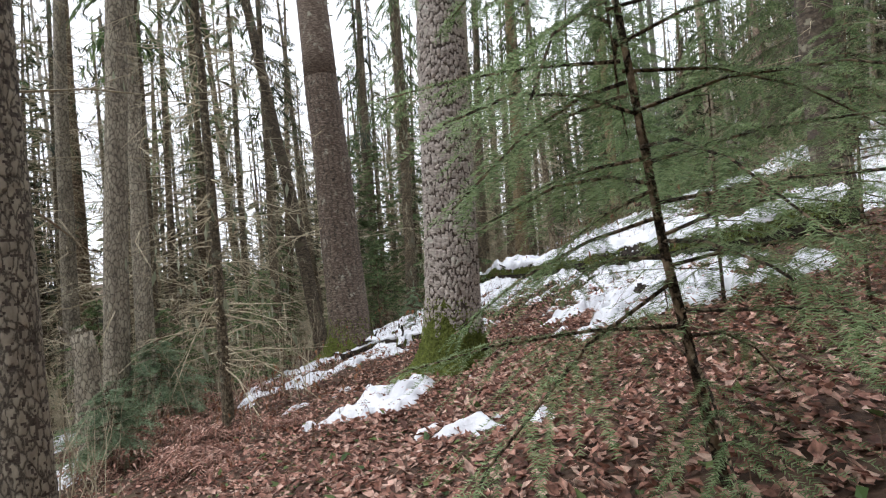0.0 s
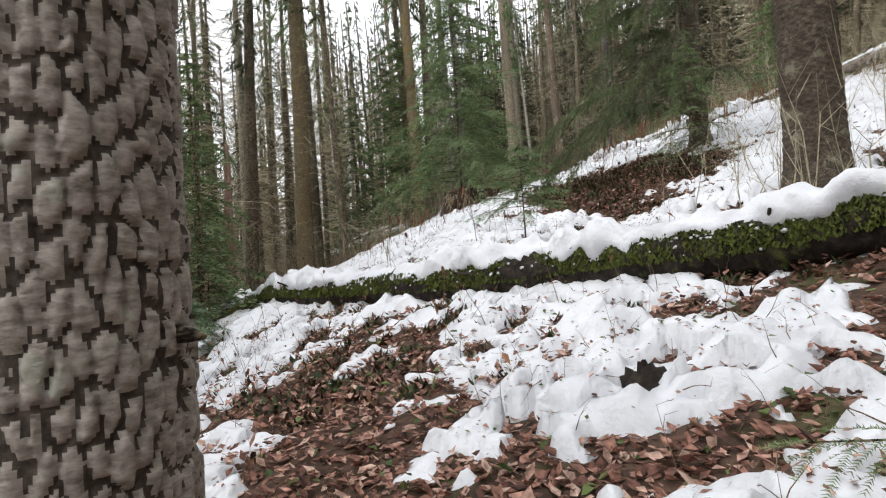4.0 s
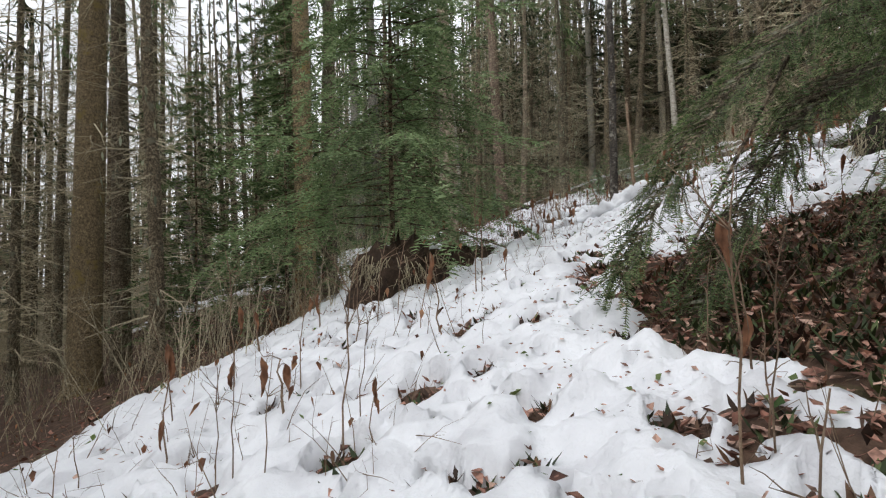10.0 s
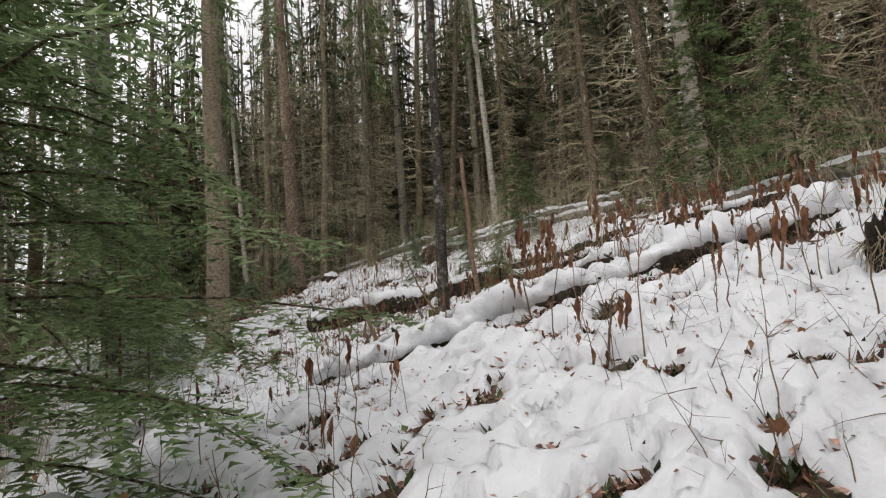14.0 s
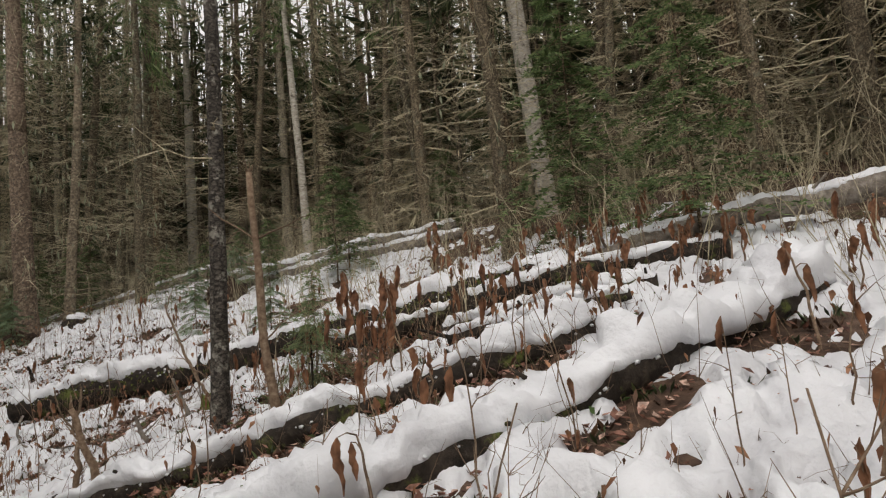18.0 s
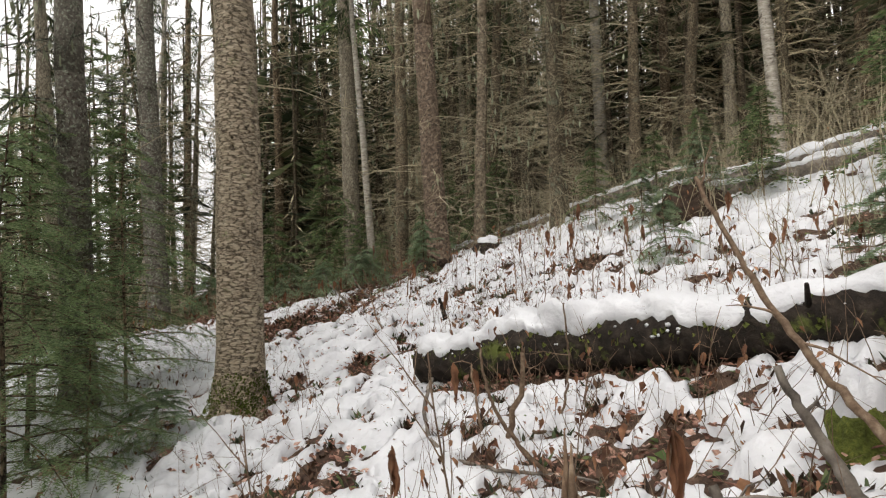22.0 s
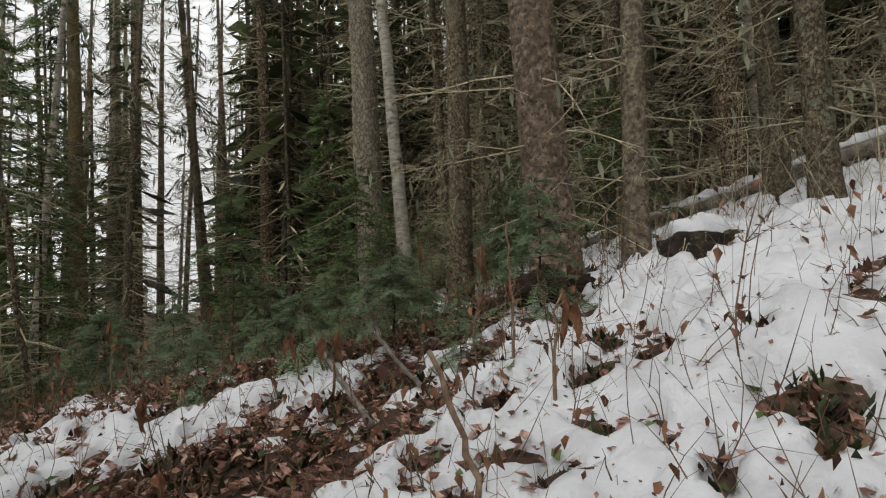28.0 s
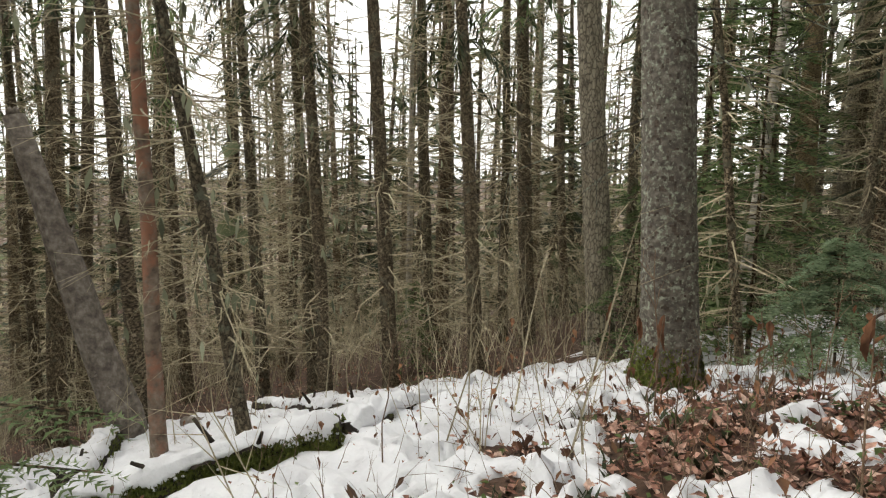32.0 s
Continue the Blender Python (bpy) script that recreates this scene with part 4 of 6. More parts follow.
def fir(x, y, kind, size=1.0, lift=0.0, lean=(0.0, 0.0)):
    rnd = np.random.RandomState(int(abs(x * 53 + y * 71) * 10) % 99999)
    ob = base("young_fir", x, y, ground_z(x, y) - 0.02 + lift, FIR_TEXT[kind], "young fir", "young firs", rnd.uniform(0, 360), size)
    if lean != (0.0, 0.0):
        ob.matrix_basis = Matrix.Translation(ob.matrix_basis.translation) @ Matrix.Rotation(lean[0], 4, 'Y') @ Matrix.Rotation(lean[1], 4, 'X') @ Matrix.Rotation(2.1, 4, 'Z') @ Matrix.Scale(size, 4)
    stem, foliage = FIRS[kind]
    part("stem", stem, None, ob)
    part("foliage", foliage, None, ob)
    return ob


fir(1.38, -5.52, "close", 1.0, 0.0, (-0.16, 0.05))
fir(2.5, -3.3, "near", 0.8)
fir(1.80, -2.35, "close", 0.75)
fir(-4.6, -2.4, "pale", 1.0)
fir(-5.6, -0.6, "pale", 1.4)
fir(-5.2, 1.4, "mid", 0.9)
fir(-6.7, 2.4, "mid", 1.2)
fir(-7.6, 0.2, "mid", 1.1)
fir(-3.2, 6.6, "tall", 0.9)
fir(1.55, 4.26, "sapling", 1.0)
fir(1.55, 12.4, "mound", 1.3, 0.26)
fir(-2.9, 2.9, "small", 0.8)
fir(-2.7, 4.7, "pale", 0.75)
fir(4.6, 6.0, "near", 0.9)
fir(-4.2, 9.3, "tall", 0.85)
fir(-5.6, 10.4, "dense", 1.0)
fir(-5.2, 6.4, "mid", 1.1)
fir(-6.8, 8.6, "dense", 0.9)
fir(-1.6, 17.5, "tall", 1.1)
fir(-0.6, 19.5, "dense", 1.1)
fir(2.6, 16.5, "tall", 0.8)
fir(7.9, 16.4, "near", 0.42)
fir(7.4, 15.6, "near", 0.5)
fir(8.9, 18.6, "small", 1.1)
fir(3.38, 23.87, "near", 1.5)
fir(4.05, 22.2, "spread", 0.8)
fir(3.6, 21.7, "near", 0.8)
fir(2.7, 22.9, "near", 1.5)
fir(2.4, 23.9, "near", 1.7)
fir(3.3, 20.9, "near", 1.3)
fir(10.6, 23.6, "mid", 0.6)
fir(11.4, 22.4, "mid", 0.7)
fir(9.3, 21.6, "small", 0.9)
fir(11.0, 23.2, "small", 1.2)
fir(10.2, 23.4, "small", 1.0)
fir(11.8, 22.9, "mid", 0.55)
fir(-0.2, 38.6, "dense", 1.6)
fir(-0.6, 36.4, "dense", 1.5)
fir(3.55, 30.4, "pale", 1.3)
fir(6.4, 33.6, "tall", 1.0)
fir(5.3, 31.4, "pale", 1.6)
fir(6.4, 31.0, "pale", 1.0)
fir(4.6, 32.6, "mid", 0.8)
fir(7.2, 28.3, "near", 0.5)
fir(7.7, 26.6, "small", 1.1)
fir(5.9, 27.2, "spread", 0.85)
fir(6.6, 26.9, "spread", 0.9)
fir(7.0, 28.9, "pale", 0.9)
fir(4.7, 28.6, "small", 0.9)
fir(5.2, 26.9, "small", 0.6)
fir(8.6, 29.4, "pale", 1.3)
fir(6.2, 31.0, "pale", 1.2)
fir(6.9, 26.0, "small", 0.5)
fir(5.4, 29.2, "small", 0.8)
fir(6.3, 29.3, "near", 0.45)
fir(2.2, 31.6, "mid", 0.6)
fir(-2.8, 30.8, "mid", 0.7)
cl = np.random.RandomState(23)
for cx, cy, sx_, sy_, many, kinds in ((3.2, 34.0, 2.4, 2.0, 6, ("mid", "mid", "tall")), (8.3, 31.2, 0.9, 0.8, 5, ("mid", "mid", "pale")), 
                                      (-6.2, 9.4, 1.6, 2.6, 4, ("dense", "tall", "mid")), (-7.6, 1.5, 1.5, 2.0, 3, ("mid", "mid")), (-0.8, 18.4, 1.5, 1.2, 5, ("dense", "mid")), (12.0, 21.5, 1.5, 1.5, 5, ("mid", "mid")), (9.6, 30.6, 1.6, 1.2, 4, ("mid", "mid")), (14.5, 14.0, 1.5, 2.5, 5, ("tall", "mid"))):
    for k in range(many):
        px, py = cl.normal(cx, sx_), cl.normal(cy, sy_)
        if min(math.hypot(px - a, py - b) for a, b in PATH_XY) > 2.6:
            fir(px, py, kinds[k % len(kinds)], cl.uniform(0.6, 1.15))

# the conifer with long hanging boughs over the bare earth
def drooping_conifer(x, y, boughs):
    rnd = np.random.RandomState(77)
    ob, h, pts, r = old_tree(x, y, 0.34, "dark", -0.03, 0.0)
    ob["label"] = "dark conifer with long drooping boughs over bare earth"
    for az, z, ln, rise, droop, live in boughs:
        g, w = Geo(), Geo()
        bough(g, w, np.array([0, 0, z]), az, ln, rise, droop, rnd, 16, 0.022, 0.034, 0.2, 0.03, 0.6)
        d, lat = np.array([math.cos(az), math.sin(az), 0]), np.array([-math.sin(az), math.cos(az), 0])
        axis = lambda s: np.array([0, 0, z]) + d * (s * ln) + np.array([0, 0, (rise * s - droop * s ** 2.2) * ln])
        limb = part("limb", w, BARK["dark"], ob)
        t = Geo()
        for _ in range((420 if ln > 3.55 else 210) if live else 30):
            s = rnd.uniform(0.15, 1.0) ** 0.8
            reach = 0.5 * (1.15 - s) * rnd.uniform(-1, 1)
            p = axis(s)
            m = p + lat * reach + d * abs(reach) * 0.6 + np.array([0, 0, -0.25 * abs(reach)])
            q = unit(lat * np.sign(reach) * rnd.uniform(0.0, 0.7) + d * rnd.uniform(0.1, 0.8) + np.array([0, 0, -rnd.uniform(0.2, 1.1)]))
            size = rnd.uniform(0.1, 0.4)
            wid = unit(np.cross(q, (0.3, 0.2, 1.0)))
            up = np.cross(wid, q)
            t.tube([p, m, m + q * size * 0.9], [0.006, 0.004, 0.0015], 3, cap=False)
            vs, fs = [], []
            many = int(size / 0.013)
            for k in range(many):
                o = m + q * (size * k / many) + np.array([0, 0, -0.12 * size * (k / many) ** 2])
                for sg in (-1, 1):
                    b = len(vs)
                    tip = o + unit(q * rnd.uniform(0.4, 1.1) + wid * sg + up * rnd.uniform(-0.5, 0.7)) * rnd.uniform(0.022, 0.04)
                    vs += [o - q * 0.005, tip, o + q * 0.006]
                    fs.append((b, b + 1, b + 2))
            g.add(vs, fs)
        part("foliage", g, NEEDLE, limb, smooth=False)
        for _ in range(30):
            q = unit(d * 0.5 + rnd.normal(0, 0.5, 3) + np.array([0, 0, -0.6]))
            dead_branch(t, axis(rnd.uniform(0.1, 0.95)), q, rnd.uniform(0.2, 0.7), 0.005, rnd, 3)
        tagged(part("hanging_twig", t, BARK["twiggy"], ob), kind="stuff")


drooping_conifer(6.08, 8.65, [(math.radians(a), z, ln, rise, droop, live) for a, z, ln, rise, droop, live in (
    (189, 0.90, 3.9, 0.60, 1.0, True), (192, 0.6, 3.6, 0.5, 0.92, True),
    (207, 0.8, 3.5, 0.55, 0.95, True), (216, 0.9, 3.3, 0.50, 0.8, False), (226, 1.2, 3.1, 0.5, 0.75, True), (240, 1.1, 2.9, 0.45, 0.7, True), (262, 1.1, 2.6, 0.4, 0.6, False),
    (200, 2.6, 2.4, 0.4, 0.6, True), (212, 1.9, 3.2, 0.45, 0.8, True), (228, 2.5, 3.0, 0.4, 0.65, True), (248, 3.2, 2.8, 0.3, 0.5, True),
    (208, 3.6, 2.7, 0.3, 0.55, True), (204, 3.0, 2.6, 0.4, 0.6, True), (220, 1.5, 3.3, 0.5, 0.85, True), (236, 1.8, 3.2, 0.4, 0.7, False), (215, 2.9, 3.0, 0.35, 0.6, True))])


# ---- fallen logs ----
def bent(p0, p1, bow, n):
    t = np.linspace(0, 1, n)
    a, b = np.array(p0, float), np.array(p1, float)
    pts = a + (b - a) * t[:, None]
    pts[:, 0] += bow[0] * 4 * t * (1 - t)
    pts[:, 1] += bow[1] * 4 * t * (1 - t)
    return t, pts


def fallen_log(x0, y0, x1, y1, r0, r1, label, bow=(0, 0), snow=0.07, mat=None, sink=0.25, lift0=0.0, lift1=0.0, moss=0, stubs=5, crumbs=0):
    rnd = np.random.RandomState(int(abs(x0 * 31 + y0 * 17 + x1 * 7) * 10) % 9999)
    length = math.hypot(x1 - x0, y1 - y0)
    n = max(12, int(length / 0.045))
    t, pts = bent((x0, y0, 0), (x1, y1, 0), bow, n)
    across = np.array([y1 - y0, x0 - x1]) / length
    pts[:, :2] += across * (0.16 * (N1.fbm(t * length * 0.8 + y0, t * 0 + x1, 3) - 0.5))[:, None] * np.clip(length / 3, 0, 1)
    gz = floor_height(pts[:, 0], pts[:, 1])
    k = min(25, n // 2 * 2 - 1)
    gz = np.convolve(np.pad(gz, k // 2, mode="edge"), np.ones(k) / k, "valid")[:n]
    r = (r0 + (r1 - r0) * t) * (1 + 0.35 * (N3.fbm(t * length * 1.1 + x0, t * 0 + y0, 3) - 0.5))
    pts[:, 2] = gz + r * (1 - sink) + lift0 + (lift1 - lift0) * t
    mid = pts[n // 2].copy()
    ob = base("fallen_log", mid[0], mid[1], ground_z(mid[0], mid[1]), label, "log", "fallen logs")
    q = pts - np.array([mid[0], mid[1], ground_z(mid[0], mid[1])])
    g = Geo()
    g.tube(q, r, 16, 0.2, rnd)
    for _ in range(stubs):
        i = rnd.randint(1, n - 1)
        d = unit(np.array([rnd.normal(), rnd.normal(), rnd.uniform(0.0, 1.2)]))
        s = Geo()
        s.tube([q[i] + d * r[i] * 0.6, q[i] + d * (r[i] + rnd.uniform(0.05, 0.3))], [0.022, 0.012], 6)
        part("branch_stub", s, mat or ROTTEN, ob)
    part("wood", g, mat or ROTTEN, ob)
    if snow:
        m = 19
        d = np.gradient(q, axis=0)
        d /= np.linalg.norm(d, axis=1, keepdims=True)
        lat = np.cross(d, (0, 0, 1))
        lat /= np.linalg.norm(lat, axis=1, keepdims=True)
        up = np.cross(lat, d)
        u = np.arange(n) * length / n
        ph = np.linspace(-1, 1, m)
        edge = (1.0 if sink < 0.5 else 1.45) + 1.4 * (N2.fbm(u * 3.6 + x0, u * 0 + 3.3, 3) - 0.5) + 0.5 * (N4.fbm(u * 11 + x0, u * 0 + 9.3, 2) - 0.5)
        edge2 = (1.0 if sink < 0.5 else 1.45) + 1.4 * (N3.fbm(u * 3.6 + y0, u * 0 + 7.3, 3) - 0.5) + 0.5 * (N4.fbm(u * 11 + y0, u * 0 + 4.3, 2) - 0.5)
        U, PH = np.meshgrid(u, ph, indexing="ij")
        ang = np.where(PH < 0, PH * edge[:, None], PH * edge2[:, None])
        th = snow * (1 - np.abs(PH) ** 3.0) * (0.75 + 1.3 * (N4.fbm(U * 2.6 + x1, PH * 1.4 + 2, 3) - 0.42)) + 0.02 * (N1.fbm(U * 7, PH * 4 + y1, 2) - 0.5)
        th = th * (0.55 + 1.1 * N2.fbm(U * 1.5 + y0, PH * 0.8 + x0, 2))
        th = th * (0.3 + 0.95 * cells(U + x0, PH * 0.25 + y0, 0.17, 71, 0.95, 0.07, 0.17) + 0.3 * cells(U + x1, PH * 0.25, 0.09, 72, 0.9, 0.03, 0.08))
        th = th * (1 - 0.75 * cells(U + y1, PH * 0.3 + x0, 0.24, 73, 0.55, 0.03, 0.09))
        th = th * np.clip((N1.fbm(U * 0.9 + y1, PH * 0.4 + x1, 2) - 0.33) * 9, 0.35, 1)
        R = r[:, None] + np.where(np.abs(PH) > 0.99, -0.02, np.maximum(th, -0.01))
        taper = np.clip(np.minimum(np.arange(n), n - 1 - np.arange(n)) / 2.0, 0, 1)[:, None]
        R = r[:, None] * 0.9 + (R - r[:, None] * 0.9) * taper
        V = q[:, None] + R[..., None] * (np.sin(ang)[..., None] * lat[:, None] + np.cos(ang)[..., None] * up[:, None])
        g = Geo()
        g.add(V.reshape(-1, 3), [(i * m + j, (i + 1) * m + j, (i + 1) * m + j + 1, i * m + j + 1) for i in range(n - 1) for j in range(m - 1)])
        part("snow_cap", g, SNOW, ob, "smooth cap of snow along the top")
    if crumbs:
        g = Geo()
        for _ in range(crumbs // 2):
            i = rnd.randint(1, n - 1)
            a = rnd.choice([-1, 1]) * (0.95 + abs(rnd.normal(0, 0.28)))
            dd = unit(np.gradient(q, axis=0)[i])
            la = unit(np.cross(dd, (0, 0, 1)))
            out = la * math.sin(a) + np.cross(la, dd) * math.cos(a)
            c = q[i] + out * r[i] * 1.04 + dd * rnd.uniform(-0.07, 0.07)
            s = rnd.uniform(0.006, 0.02)
            ring = [c + s * (math.cos(k * 1.257) * dd * rnd.uniform(0.7, 1.5) + math.sin(k * 1.257) * np.cross(out, dd) * rnd.uniform(0.6, 1.2)) for k in range(5)]
            g.add(ring + [c + out * s * 0.9, c - out * s * 0.6], [(k, (k + 1) % 5, 5) for k in range(5)] + [((k + 1) % 5, k, 6) for k in range(5)])
        tagged(part("snow_crumb", g, SNOW, ob), kind="stuff")
    if moss:
        g = Geo()
        along = np.gradient(q, axis=0)
        for _ in range(moss):
            i = rnd.randint(1, n - 1)
            a = rnd.choice([-1, 1]) * rnd.uniform(0.8, 1.75)
            dd = unit(along[i])
            la = unit(np.cross(dd, (0, 0, 1)))
            uu = np.cross(la, dd)
            if N3.at(np.array(i * 0.06), np.array(a * 2.0)) < 0.3:
                continue
            out = la * math.sin(a) + uu * math.cos(a)
            c = q[i] + out * r[i] * 1.0 + dd * rnd.uniform(-0.07, 0.07)
            s = rnd.uniform(0.009, 0.026)
            w = unit(np.cross(out, rnd.normal(0, 1, 3)))
            g.add([c - w * s, c + w * s, c + out * s * 0.8 + np.array([0, 0, -1.2 * s]), c + out * s * 0.8 + np.array([0, 0, 0.6 * s])], [(0, 1, 2), (0, 1, 3), (1, 2, 3)])
        tagged(part("moss", g, MOSS, ob, "bright green moss on its side"), kind="stuff")
    return ob


fallen_log(3.5, 0.15, -4.5, 11.6, 0.22, 0.19, "long mossy fallen log with a cap of snow", (-0.75, -0.45), 0.10, moss=22000, sink=0.15, stubs=9, crumbs=900)
fallen_log(6.5, 21.4, 10.7, 14.7, 0.2, 0.24, "dark fallen log with a thick snow cap", (0.1, 0.1), 0.10, sink=0.1, moss=1200, crumbs=260)
fallen_log(5.75, 17.0, 8.0, 13.1, 0.10, 0.12, "snow-covered fallen log over dark gaps", (-0.28, -0.30), 0.11, sink=0.4, stubs=8, crumbs=160)
fallen_log(4.35, 15.0, 9.1, 11.85, 0.11, 0.15, "thickly snow-covered fallen log beside another", (-0.40, -0.35), 0.14, sink=0.5, stubs=8, crumbs=200)
fallen_log(8.9, 17.4, 10.2, 12.7, 0.12, 0.14, "half-buried log with snow along it", (0.1, 0.0), 0.06, sink=0.1)
fallen_log(9.9, 15.0, 12.3, 11.0, 0.11, 0.16, "grey bare log lying propped above the snow", (0.1, 0.0), 0.035, GREYLOG, 0.0, 0.05, 0.32)
fallen_log(8.5, 15.0, 9.3, 13.1, 0.08, 0.09, "thin snowy log among dry herbs", (0, 0), 0.05, sink=0.1)
fallen_log(8.1, 14.6, 8.9, 13.2, 0.07, 0.08, "thin snowy log in a tangle", (0, 0), 0.05, sink=0.1)
fallen_log(11.5, 24.5, 14.8, 19.8, 0.14, 0.16, "fallen log dusted with snow on the ridge", (0, 0.1), 0.05, GREYLOG, 0.0)
fallen_log(11.2, 23.6, 14.4, 19.3, 0.12, 0.13, "thin bare fallen log on the ridge", (0, 0.1), 0.05, GREYLOG, 0.0)
fallen_log(9.5, 31.0, 14.0, 26.4, 0.08, 0.11, "long pale log with snow on the upper slope", (0, 0), 0.05, GREYLOG, 0.0, 0.1, 0.25)
fallen_log(0.7, 25.2, 1.65, 26.75, 0.15, 0.15, "mossy fallen log half covered with snow", (0.03, 0), 0.06, moss=6000, sink=0.0, crumbs=60)
fallen_log(1.6, 26.85, 0.9, 28.75, 0.1, 0.08, "snow-covered low end of a fallen log", (0.05, 0), 0.07, sink=0.3)
fallen_log(-2.6, 26.1, -0.4, 25.4, 0.16, 0.15, "dark log end with snow on top", (0, 0), 0.05, moss=300, sink=0.0)
fallen_log(-2.2, 27.8, 0.7, 27.6, 0.11, 0.10, "thin dark log across the slope", (0, 0), 0.03, sink=0.0)
fallen_log(-2.8, 27.0, 0.2, 27.9, 0.07, 0.06, "thin bare pole on the snow", (0, 0), 0.0, GREYLOG, 0.0)

# ---- root mound, stumps ----
def lumpy(name, x, y, z, rx, ry, rz, mat, label, cat, seed, rough=0.35, snow=0.0, fringe=0, hang=0.25):
    """A rounded earthy or wooden lump with hanging roots, and snow on it."""
    rnd = np.random.RandomState(seed)
    ob = base(name, x, y, ground_z(x, y) - 0.05 + z, label, cat)
    nu, nv = 22, 12
    g, s = Geo(), Geo()
    V = []
    for j in range(nv + 1):
        for i in range(nu):
            a, b = 2 * math.pi * i / nu, math.pi * 0.5 * j / nv
            k = 1 + rough * (noise.noise((math.cos(a) * 1.7 + seed, math.sin(a) * 1.7, b * 2.2)) + 0.5 * noise.noise((math.cos(a) * 5 + seed, math.sin(a) * 5, b * 6)))
            V.append((rx * k * math.cos(b) * math.cos(a), ry * k * math.cos(b) * math.sin(a), rz * k * math.sin(b) - 0.1 * (j == 0)))
    F = [(j * nu + i, j * nu + (i + 1) % nu, (j + 1) * nu + (i + 1) % nu, (j + 1) * nu + i) for j in range(nv) for i in range(nu)]
    g.add(V, F)
    part("body", g, mat, ob)
    if snow:
        j0 = int(nv * 0.52)
        W = []
        for j in range(j0, nv + 1):
            for i in range(nu):
                p = np.array(V[j * nu + i])
                e = (j - j0) / (nv - j0)
                jag = 0.6 + 0.5 * noise.noise((i * 0.7, seed, 0.3)) if j == j0 else 1
                W.append(p * (1 - 0.04 * (j == j0)) + np.array([0, 0, snow * min(1, e * 2.2) * jag - 0.03 * (j == j0)]) + unit(p) * snow * 0.35 * (j > j0))
        s.add(W, [(j * nu + i, j * nu + (i + 1) % nu, (j + 1) * nu + (i + 1) % nu, (j + 1) * nu + i) for j in range(nv - j0) for i in range(nu)])
        part("snow_cap", s, SNOW, ob, "cap of snow on top")
    if fringe:
        g = Geo()
        for _ in range(fringe):
            a = rnd.uniform(0, 6.283)
            p = np.array([rx * math.cos(a), ry * math.sin(a), rz * rnd.uniform(0.35, 0.9)]) * np.array([0.85, 0.85, 1])
            d = unit(np.array([math.cos(a) * 0.5, math.sin(a) * 0.5, -1]) + rnd.normal(0, 0.35, 3))
            dead_branch(g, p, d, rnd.uniform(0.5, 1.3) * hang, 0.006, rnd, 2)
        tagged(part("hanging_root", g, DEAD_TWIG, ob), kind="stuff")
    return ob


lumpy("root_mound", 1.48, 11.45, 0.0, 0.50, 0.48, 0.55, PEAT, "dark earthy root mound under a young fir", "root mound", 5, 0.6, 0.0, 160)
lumpy("root_mound", 2.35, 11.75, 0.0, 0.62, 0.3, 0.26, PEAT, "low dark hollow bank under the snow", "root mound", 6, 0.6, 0.0, 60)
lumpy("stump", -4.9, 12.0, 0.0, 0.28, 0.28, 0.45, ROTTEN, "small rotten stump capped with snow", "stump", 7, 0.3, 0.08)
lumpy("stump", 1.19, -0.35, 0.0, 0.13, 0.12, 0.2, ROTTEN, "small dark stub on the leafy ground", "stump", 8, 0.4)
lumpy("stump", 9.35, 15.4, 0.0, 0.2, 0.18, 0.42, ROTTEN, "black rotten stump among dry herbs", "stump", 9, 0.4)
lumpy("root_plate", 10.7, 22.9, 0.0, 0.45, 0.4, 0.5, PEAT, "upturned dark root plate under small firs", "root plate", 10, 0.4, 0.0, 40, 0.35)
lumpy("stump", 8.9, 26.3, 0.0, 0.34, 0.3, 0.2, ROTTEN, "dark mossy stump topped with snow", "stump", 12, 0.4, 0.05, 20)
lumpy("stump", 7.0, 10.6, 0.0, 0.2, 0.18, 0.55, ROTTEN, "dark rotten broken stump on the slope", "stump", 14, 0.55, 0.0, 70, 0.4)
lumpy("stump", 7.6, 17.9, 0.0, 0.15, 0.14, 0.3, MOSS, "mossy knob of rotten wood with snow", "stump", 15, 0.3, 0.07)
fallen_log(-2.9, 0.75, -1.5, 0.35, 0.09, 0.06, "short rotten mossy branch under broken snow", (0.1, 0), 0.05, ROTTEN, 0.3, 0.05, 0.0, 160, 4)
fallen_log(-2.5, 1.0, -2.0, -0.1, 0.06, 0.05, "short rotten mossy branch under broken snow", (0.05, 0), 0.04, ROTTEN, 0.1, 0.1, 0.02, 120, 4)
fallen_log(-3.1, 0.3, -1.9, 0.9, 0.05, 0.04, "short rotten mossy branch under broken snow", (-0.08, 0), 0.035, ROTTEN, 0.0, 0.03, 0.14, 90, 5)
lumpy("root_mound", 8.1, 27.2, 0.0, 0.6, 0.45, 0.28, PEAT, "brown heap of litter round a trunk's foot", "root mound", 18, 0.4, 0.0, 22)


